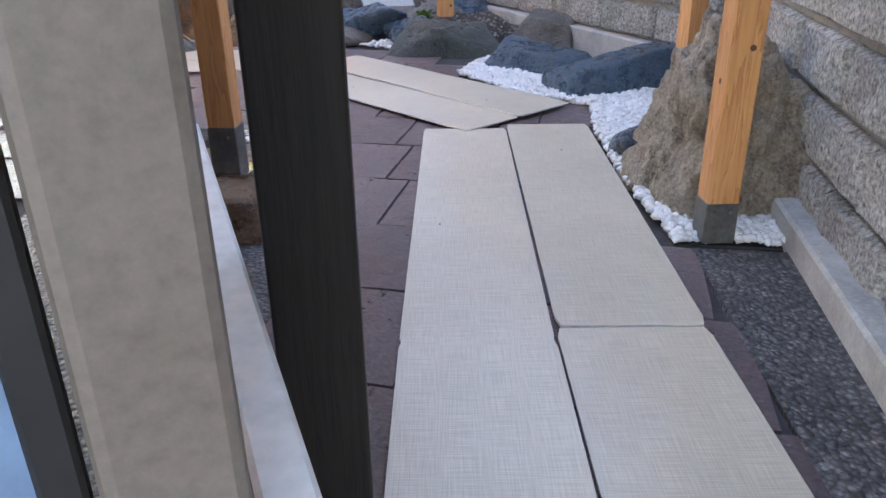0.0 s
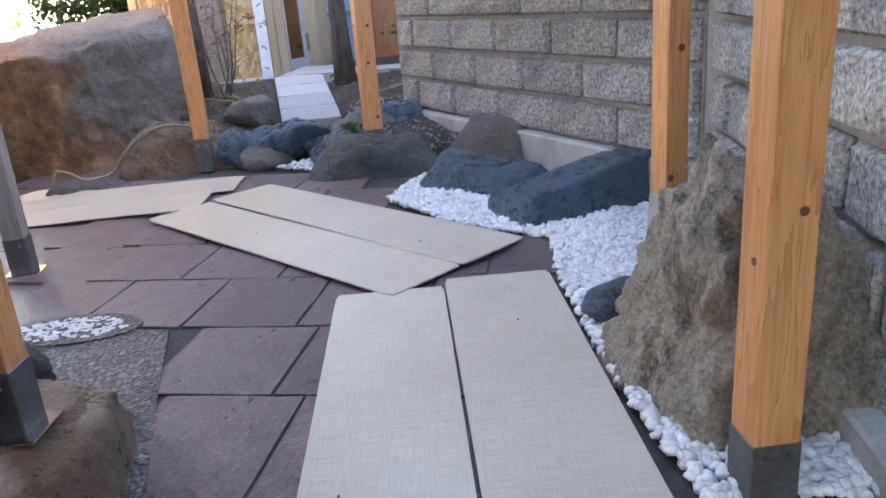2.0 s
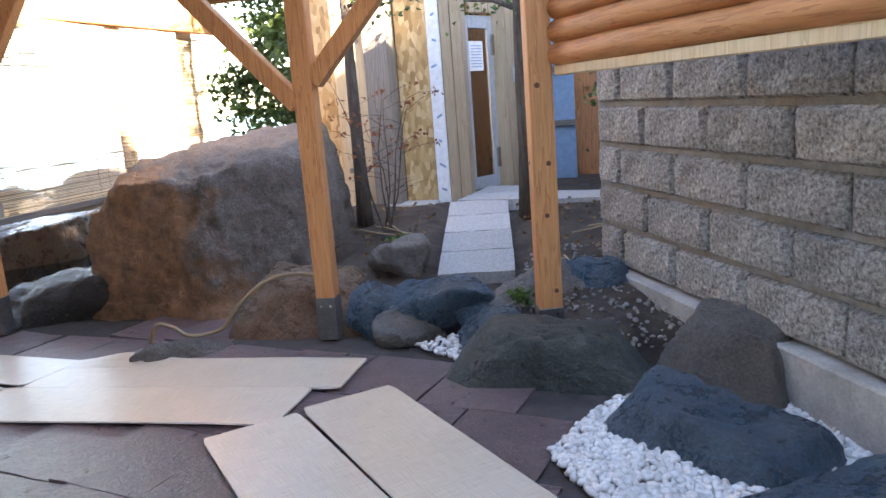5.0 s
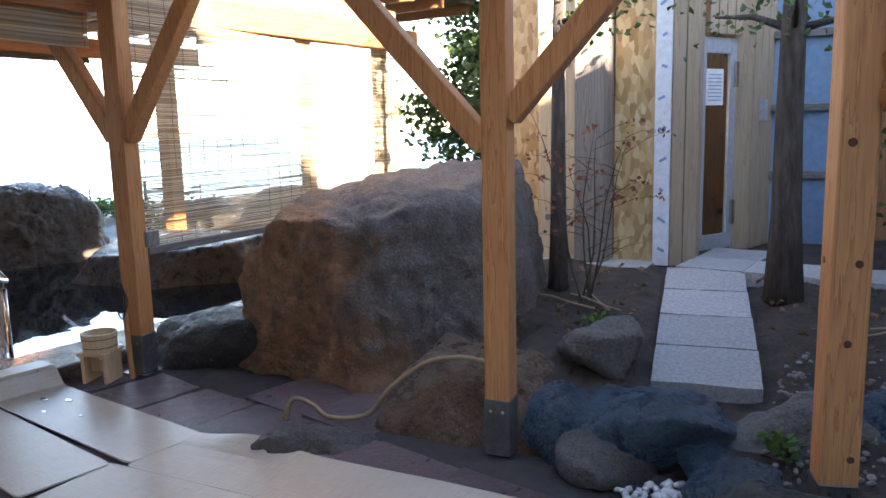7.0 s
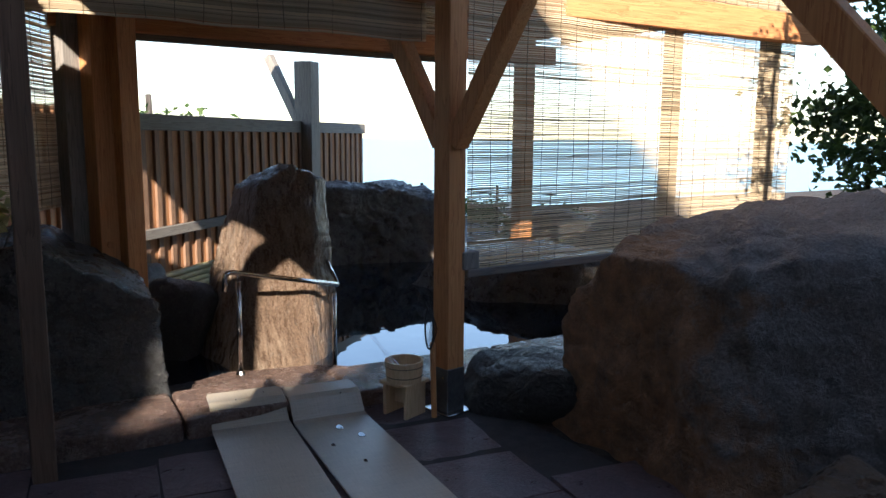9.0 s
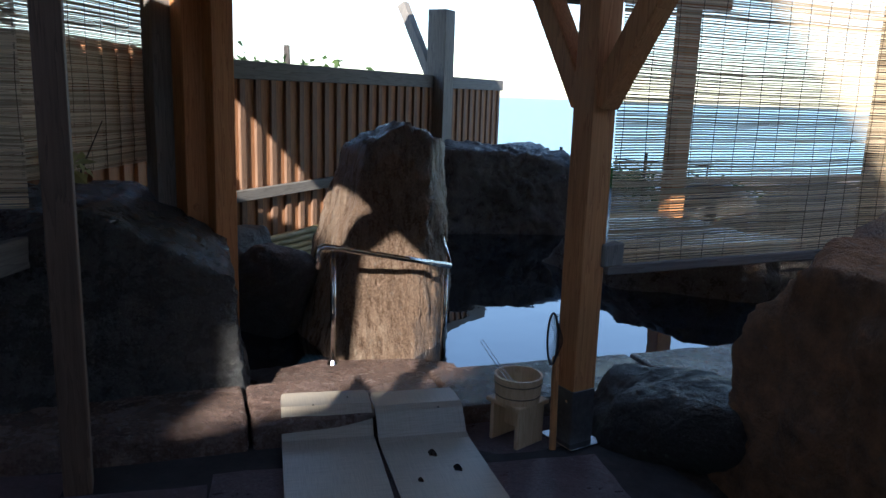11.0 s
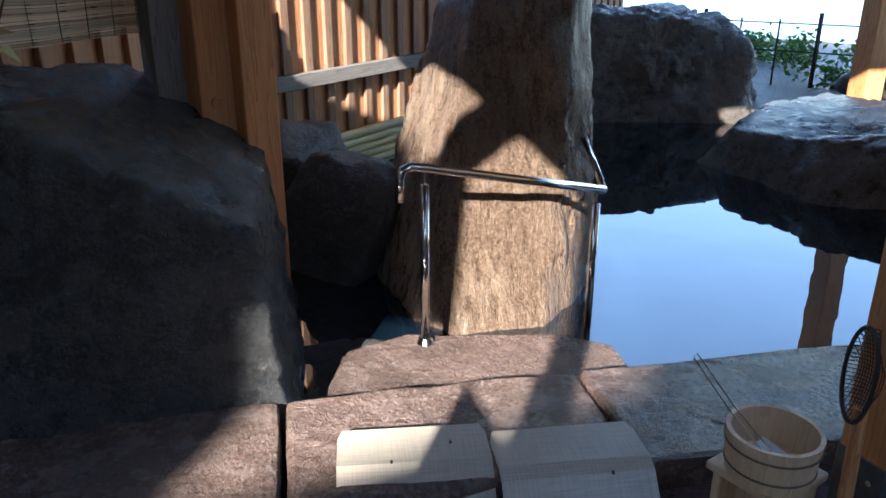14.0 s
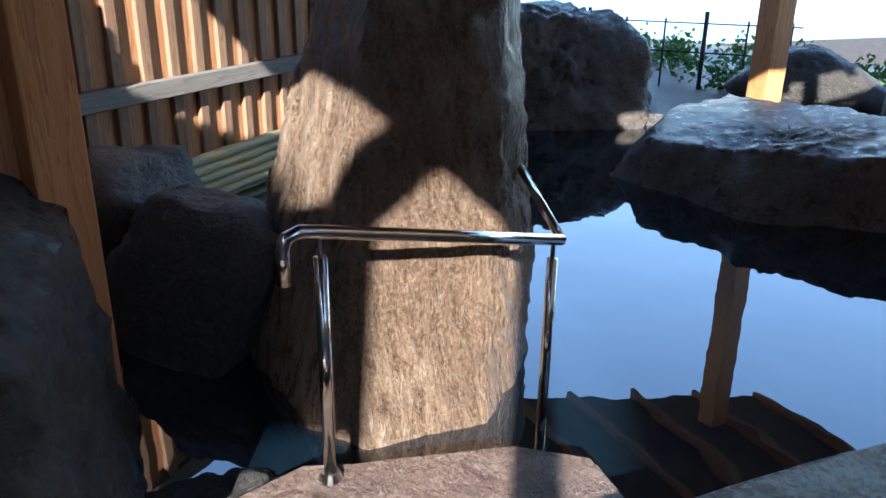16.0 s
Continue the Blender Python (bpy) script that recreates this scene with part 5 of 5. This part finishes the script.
def tree(x, y, z, h, r, seed, label, crown="leaf", clumps=14, leaf=0.09, spread=1.0, per=170, bare=0.45):
    rnd = random.Random(seed)
    t = empty("tree", x, y, z, label=label, category="tree")
    bm = bmesh.new()
    pts, rad = [], []
    for i in range(9):
        f = i / 8
        pts.append((0.12 * r * 8 * noise.noise(Vector((f * 2, seed, 0))) * f, 0.12 * r * 8 * noise.noise(Vector((f * 2, 0, seed))) * f, h * f))
        rad.append(r * (1.25 if i == 0 else 1) * (1 - 0.75 * f))
    tube(bm, pts, rad, 14)
    tips = []
    for k in range(clumps):
        f = bare + (1 - bare) * k / clumps
        i = min(7, int(f * 8))
        s = Vector(pts[i])
        a = k * 2.4 + rnd.uniform(-0.5, 0.5)
        L = spread * rnd.uniform(0.5, 1.0) * (1.15 - 0.6 * f)
        e = s + Vector((math.cos(a) * L, math.sin(a) * L, rnd.uniform(-0.05, 0.4) * L))
        m = s.lerp(e, 0.5) + Vector((0, 0, 0.08 * L))
        tube(bm, [s, m, e], [r * 0.3, r * 0.2, r * 0.07], 6)
        tips.append((m, e))
    part("trunk", bm, "bark", t, smooth=True)
    if crown:
        bm = bmesh.new()
        for m, e in tips:
            leaf_cloud(bm, e, (0.42 * spread, 0.42 * spread, 0.3 * spread), per, leaf, rnd)
            leaf_cloud(bm, m, (0.3 * spread, 0.3 * spread, 0.2 * spread), per // 2, leaf, rnd)
        part("crown", bm, crown, t)
    return t


tree(-0.53, 9.12, 0.38, 4.2, 0.095, 41, "dark straight garden tree trunk with thin bare branches", crown="leaf", clumps=16, spread=0.7, per=30, leaf=0.05, bare=0.4)
tree(-3.2, 11.9, 0.2, 4.5, 0.09, 42, "leafy green tree behind the reed blind", spread=1.2, per=520, bare=0.15, clumps=18)
tree(-2.5, 12.6, 0.2, 4.2, 0.08, 43, "leafy green tree behind the hut posts", spread=1.2, per=520, bare=0.15, clumps=18)
tree(-4.1, 12.8, 0.0, 4.6, 0.09, 44, "leafy green tree behind the reed blind", spread=1.2, per=420, bare=0.12, clumps=18)
tree(-1.9, 8.95, 0.3, 3.6, 0.06, 45, "dark slender garden tree behind the boulder", crown="leaf", clumps=10, spread=0.6, per=60, leaf=0.05, bare=0.6)
tree(-17.3, 8.5, -6.0, 8.3, 0.25, 46, "light green coastal tree beyond the fence", spread=2.2, per=420, leaf=0.2, clumps=22, bare=0.4)
tree(-19.5, 10.2, -7.0, 8.7, 0.25, 47, "light green coastal tree beyond the fence", spread=1.8, per=420, leaf=0.2, clumps=20, bare=0.4)
tree(0.55, 9.9, 0.35, 3.2, 0.05, 48, "dark shaded shrub beside the block wall", spread=0.6, per=260, leaf=0.06, clumps=16, bare=0.1)

sap = empty("maple_sapling", -1.62, 8.75, 0.36, label="young maple with sparse reddish leaves", category="sapling")
rnd = random.Random(9)
bm, lv = bmesh.new(), bmesh.new()
for k in range(7):
    a, L = k * 0.9, rnd.uniform(0.7, 1.25)
    p0 = Vector((rnd.uniform(-0.04, 0.04), rnd.uniform(-0.04, 0.04), 0))
    lean = Vector((math.cos(a) * 0.3, math.sin(a) * 0.25, 1)).normalized()
    pts = [p0 + lean * L * f + Vector((0.03 * math.sin(f * 5 + k), 0.03 * math.cos(f * 4 + k), 0)) for f in (0, 0.3, 0.6, 0.85, 1)]
    tube(bm, pts, [0.007, 0.006, 0.0045, 0.003, 0.0015], 5)
    for q in range(7):
        s = pts[1].lerp(pts[4], q / 6)
        b = q * 2.1 + k
        e = s + Vector((math.cos(b) * 0.26, math.sin(b) * 0.26, rnd.uniform(-0.02, 0.14)))
        tube(bm, [s, s.lerp(e, 0.5) + Vector((0, 0, 0.02)), e], [0.003, 0.0022, 0.001], 4)
        if q > 1:
            leaf_cloud(lv, e, (0.07, 0.07, 0.03), 6, 0.035, rnd)
part("stem", bm, "bark", sap)
part("foliage", lv, "red_leaf", sap)

rnd = random.Random(21)
for x, y, z, s, n in ((-1.36, 8.25, 0.32, 0.1, 60), (-0.3, 7.25, 0.2, 0.07, 40), (-2.05, 8.6, 0.35, 0.08, 30)):
    w = empty("weed", x, y, z, label="small green weed in the garden soil", category="plant")
    bm = bmesh.new()
    leaf_cloud(bm, (0, 0, 0.04), (s, s, 0.04), n, 0.045, rnd, 0.9)
    part("foliage", bm, "weed", w)
bm = bmesh.new()
for k in range(30):
    leaf_cloud(bm, (-10.6 + rnd.uniform(-2.2, 2.2), 12.9 + rnd.uniform(-0.7, 0.7), rnd.uniform(0.0, 0.28)), (0.25, 0.25, 0.16), 90, 0.08, rnd, 0.9)
tagged(part("shrubs", bm, "weed"), "low green seaside shrubs on the bank", "shrubs", kind="stuff")
bm = bmesh.new()
for k in range(75):
    leaf_cloud(bm, (rnd.uniform(-4.7, -2.1), rnd.uniform(12.0, 13.2), rnd.uniform(0.3, 2.5)), (0.3, 0.25, 0.25), 85, 0.09, rnd, 0.6)
tagged(part("hedge", bm, "leaf"), "dense green hedge behind the garden posts", "hedge", kind="stuff")
bm = bmesh.new()
for _ in range(420):
    x, y = rnd.uniform(-1.9, 0.75), rnd.uniform(7.35, 9.6)
    if abs(x + 0.74 + 0.21 * (y - 8.0)) < 0.34:
        continue
    leaf_cloud(bm, (x, y, garden_z(x, y) + 0.02), (0.02, 0.02, 0.006), 1, 0.05, rnd, 0.3)
tagged(part("leaf_litter", bm, "litter"), "dry brown leaves scattered on the soil", "litter", kind="stuff")
for k in range(7):
    x, y, a = rnd.choice((rnd.uniform(-1.9, -1.5), rnd.uniform(-0.25, 0.3))), rnd.uniform(7.8, 9.0), rnd.uniform(0, 3.1)
    bm = tube(bmesh.new(), [(math.cos(a) * u, math.sin(a) * u, 0.012 + 0.02 * math.sin(u * 9)) for u in (-0.2, -0.05, 0.1, 0.22)], 0.006, 5)
    ob = part("fallen_twig", bm, "hose")
    ob.location = (x, y, garden_z(x, y) + 0.02)
    tagged(ob, "pale dry twig on the soil", "twig", "twigs on the soil")
chip_n = 0
bm = bmesh.new()
while chip_n < 900:
    x, y = rnd.uniform(-0.4, 1.1), rnd.uniform(6.6, 8.3)
    chip_n += 1
    s = rnd.uniform(0.006, 0.016)
    z = (garden_z(x, y) if y > 6.75 else 0.0) + 0.015
    bmesh.ops.create_icosphere(bm, subdivisions=1, radius=s, matrix=pose(x, y, z, rnd.uniform(0, 90), 0, rnd.uniform(0, 360)) @ Matrix.Diagonal((1.3, 1, 0.7, 1)))
tagged(part("garden_chips", bm, "chip"), "grey stone chips strewn on the soil", "gravel", kind="stuff")

hosep = [(-2.62, 7.02, -0.01), (-2.58, 7.05, 0.1), (-2.5, 7.1, 0.07), (-2.4, 7.12, 0.01), (-2.22, 7.2, 0.03), (-2.1, 7.22, 0.17), (-1.95, 7.3, 0.3), (-1.78, 7.36, 0.345), (-1.62, 7.42, 0.31), (-1.55, 7.5, 0.2), (-1.5, 7.5, 0.08)]
cv = [Vector(p) for p in hosep]
smooth_pts = []
for i in range(len(cv) - 1):
    p0, p1, p2, p3 = cv[max(0, i - 1)], cv[i], cv[i + 1], cv[min(len(cv) - 1, i + 2)]
    for q in range(5):
        t = q / 5
        smooth_pts.append(0.5 * ((2 * p1) + (p2 - p0) * t + (2 * p0 - 5 * p1 + 4 * p2 - p3) * t * t + (3 * p1 - p0 - 3 * p2 + p3) * t ** 3))
smooth_pts.append(cv[-1])
tagged(part("hose", tube(bmesh.new(), smooth_pts, 0.013, 8), "hose", smooth=True), "pale tan hose lying over stones", "hose")
# leafy twig beside the dark boulder
tw = empty("leafy_twig", -5.3, 5.22, 0.78, label="thin twig with pale yellow-green leaves", category="plant")
part("stem", tube(bmesh.new(), [(0, 0, -0.02), (0.03, 0.05, 0.15), (0.0, 0.12, 0.32), (0.03, 0.2, 0.5)], [0.008, 0.006, 0.004, 0.002], 5), "bark", tw)
bm = bmesh.new()
leaf_cloud(bm, (0.05, 0.02, 0.3), (0.14, 0.2, 0.09), 24, 0.085, random.Random(3), 0.2)
part("foliage", bm, "yellow_leaf", tw)

# wire fence on the bank
wf = empty("wire_fence", -10.2, 12.1, -0.06, math.degrees(math.atan2(1.0, 1.3)), label="thin dark metal fence on the bank", category="fence")
for k in range(6):
    part("fence_post", tube(bmesh.new(), [(k * 0.42 - 1.2, 0, 0), (k * 0.42 - 1.2, 0, 0.72 if k % 3 else 0.8)], 0.012 if k % 3 else 0.025, 6), "black", wf)
for z in (0.38, 0.68):
    part("fence_wire", tube(bmesh.new(), [(-1.3, 0, z), (1.0, 0, z)], 0.008, 5), "black", wf)

# bath house door frame at the start
df = empty("door_frame", 0.02, 0.6, 0, label="white door frame with a blue-tinted sheeted pane", category="door frame")
part("jamb", box(0.1, 0.1, 2.4, pose(-0.005, 0.0, 1.2, 0, 0, 30), 0.012, 2), "jamb", df, "worn grey-white jamb")
part("stop", box(0.03, 0.04, 2.4, pose(-0.055, -0.055, 1.2, 0, 0, 30), 0.004), "black_plastic", df, "dark rubber door stop")
part("pane", box(0.6, 0.012, 2.2, pose(-0.33, -0.19, 1.2, 0, 0, 28)), "blue_wrap", df, "pale blue sheeted pane")
part("side_rail", box(0.055, 1.36, 0.03, pose(-0.197, 0.645, 0.7, 0, 0, 24), 0.006), "white_frame", df, "white painted side rail")
part("rail_foot", box(0.03, 0.03, 0.7, pose(-0.40, 1.1, 0.35), 0.003), "white_frame", df)

rnd = random.Random(31)
patch = tagged(part("drain_patch", prism([(-1.34 + 0.3 * math.cos(t) + 0.16, 4.17 + 0.15 * math.sin(t)) for t in [2 * math.pi * i / 24 for i in range(24)]], 0.0, 0.006), "aggregate"), "wet round patch with white pebbles set in mortar", "paving", kind="structure")
bm = bmesh.new()
for _ in range(210):
    a, r = rnd.uniform(0, 6.28), math.sqrt(rnd.random())
    bmesh.ops.create_icosphere(bm, subdivisions=1, radius=rnd.uniform(0.007, 0.013), matrix=pose(-1.18 + 0.24 * r * math.cos(a), 4.17 + 0.11 * r * math.sin(a), 0.007) @ Matrix.Diagonal((1.2, 1, 0.5, 1)))
part("set_pebbles", bm, "pebble", patch)

# ---- pieces of walls and paving ----
variants = [mesh_of(block_mesh(LONG - GAP, ROW - GAP, s), "block", "block") for s in range(12)]
half = [mesh_of(block_mesh(LONG / 2 - GAP, ROW - GAP, 40 + s), "block", "block") for s in range(4)]
rnd = random.Random(4)
for wall, ang, d, rows in ((wall_far, ang_far, len_far, 9), (wall_near, ang_near, len_near, 10)):
    for r in range(rows):
        u = LONG / 2 if r % 2 else 0.0
        pieces = []
        if r % 2:
            pieces.append((LONG / 4, rnd.choice(half)))
        while u + LONG <= d + 0.02:
            pieces.append((u + LONG / 2, rnd.choice(variants)))
            u += LONG
        if d - u > LONG * 0.45:
            pieces.append((u + LONG / 4, rnd.choice(half)))
        for c, me in pieces:
            share("block", me, wall, wall.matrix_world @ pose(c, -0.02, wall["z0"] + ROW * (r + 0.5), 0, 0, 180))

SLAB_X, SLAB_Y = 0.49, 0.535
slabs = [mesh_of(slab_mesh(SLAB_X - 0.012, SLAB_Y - 0.012, 0.03, s), "slab", "slab") for s in range(8)]
G = pose(-0.23, 4.05, 0, 0, 0, -9)
spots = []
for i in range(-16, 8):
    for k in range(-12, 9):
        off = (0.0, 0.22, 0.1)[k % 3]
        p = G @ Vector(((i + 0.5) * SLAB_X + off, (k + 0.5) * SLAB_Y, 0))
        if not (-4.35 < p.x < 1.05 and -1.8 < p.y < 7.45):
            continue
        if inside((p.x, p.y), AGG_L) or inside((p.x + 0.1, p.y), AGG_R) or inside((p.x, p.y), PEBBLES) or inside((p.x + 0.2, p.y), PEBBLES) and p.y > 5:
            continue
        if p.y > 7.1 and p.x > -2.2 or p.y > 6.75 and p.x > -0.75:
            continue
        spots.append(p)
for p in spots:
    share("slab", rnd.choice(slabs), bed, Matrix.Translation((p.x, p.y, floor_z(p.x))) @ pose(0, 0, 0.0, rnd.uniform(-0.3, 0.3), rnd.uniform(-0.3, 0.3) - (1.33 if -4.3 < p.x < -1.5 else 0), -9 + 180 * rnd.randint(0, 1)))


# white pebbles: the nearest singly, the rest as one heap
def pebble_bm(seed, r=0.0195):
    rq = random.Random(seed)
    b = bmesh.new()
    bmesh.ops.create_icosphere(b, subdivisions=1, radius=r)
    for v in b.verts:
        v.co = Vector((v.co.x * 1.25, v.co.y * 0.95, v.co.z * 0.7)) * rq.uniform(0.85, 1.15)
    return b


pebs = [mesh_of(pebble_bm(s), "pebble", "pebble", True) for s in range(8)]
heap = tagged(empty("white_pebbles", 1.2, 4.4, 0), "bright white rounded pebbles filling the bed", "pebbles", kind="stuff")
shapes = []
for s in range(6):
    b = pebble_bm(s + 20)
    b.verts.index_update()
    shapes.append(([v.co.copy() for v in b.verts], [[v.index for v in f.verts] for f in b.faces]))
    b.free()
verts, faces, single = [], [], 0
random.seed(12)
for poly, step, lift in ((PEBBLES, 0.0205, 0.0), (PATCH, 0.034, 0.0)):
    xs, ys = [p[0] for p in poly], [p[1] for p in poly]
    y = min(ys)
    while y < max(ys):
        x = min(xs)
        while x < max(xs):
            px, py = x + random.uniform(-0.01, 0.01), y + random.uniform(-0.01, 0.01)
            x += step
            if not inside((px, py), poly):
                continue
            sc = random.uniform(0.65, 1.25)
            m = pose(px, py, 0.004 + random.uniform(0, 0.02) + 0.012 * noise.noise(Vector((px * 4, py * 4, 0))), random.uniform(-40, 40), random.uniform(-40, 40), random.uniform(0, 360)) @ Matrix.Scale(sc, 4)
            if single < 260 and 4.2 < py < 4.95 and px < 1.32 and random.random() < 0.45:
                single += 1
                share("pebble", random.choice(pebs), heap, m)
                continue
            vs, fs = random.choice(shapes)
            n = len(verts)
            verts += [m @ v for v in vs]
            faces += [[n + i for i in f] for f in fs]
        y += step
me = bpy.data.meshes.new("pebble_heap")
me.from_pydata(verts, [], faces)
me.materials.append(M["pebble"])
me.polygons.foreach_set("use_smooth", [True] * len(me.polygons))
ob = new("pebble_heap", me)
ob.parent = heap
ob.matrix_world = Matrix()
tagged(ob, kind="stuff")
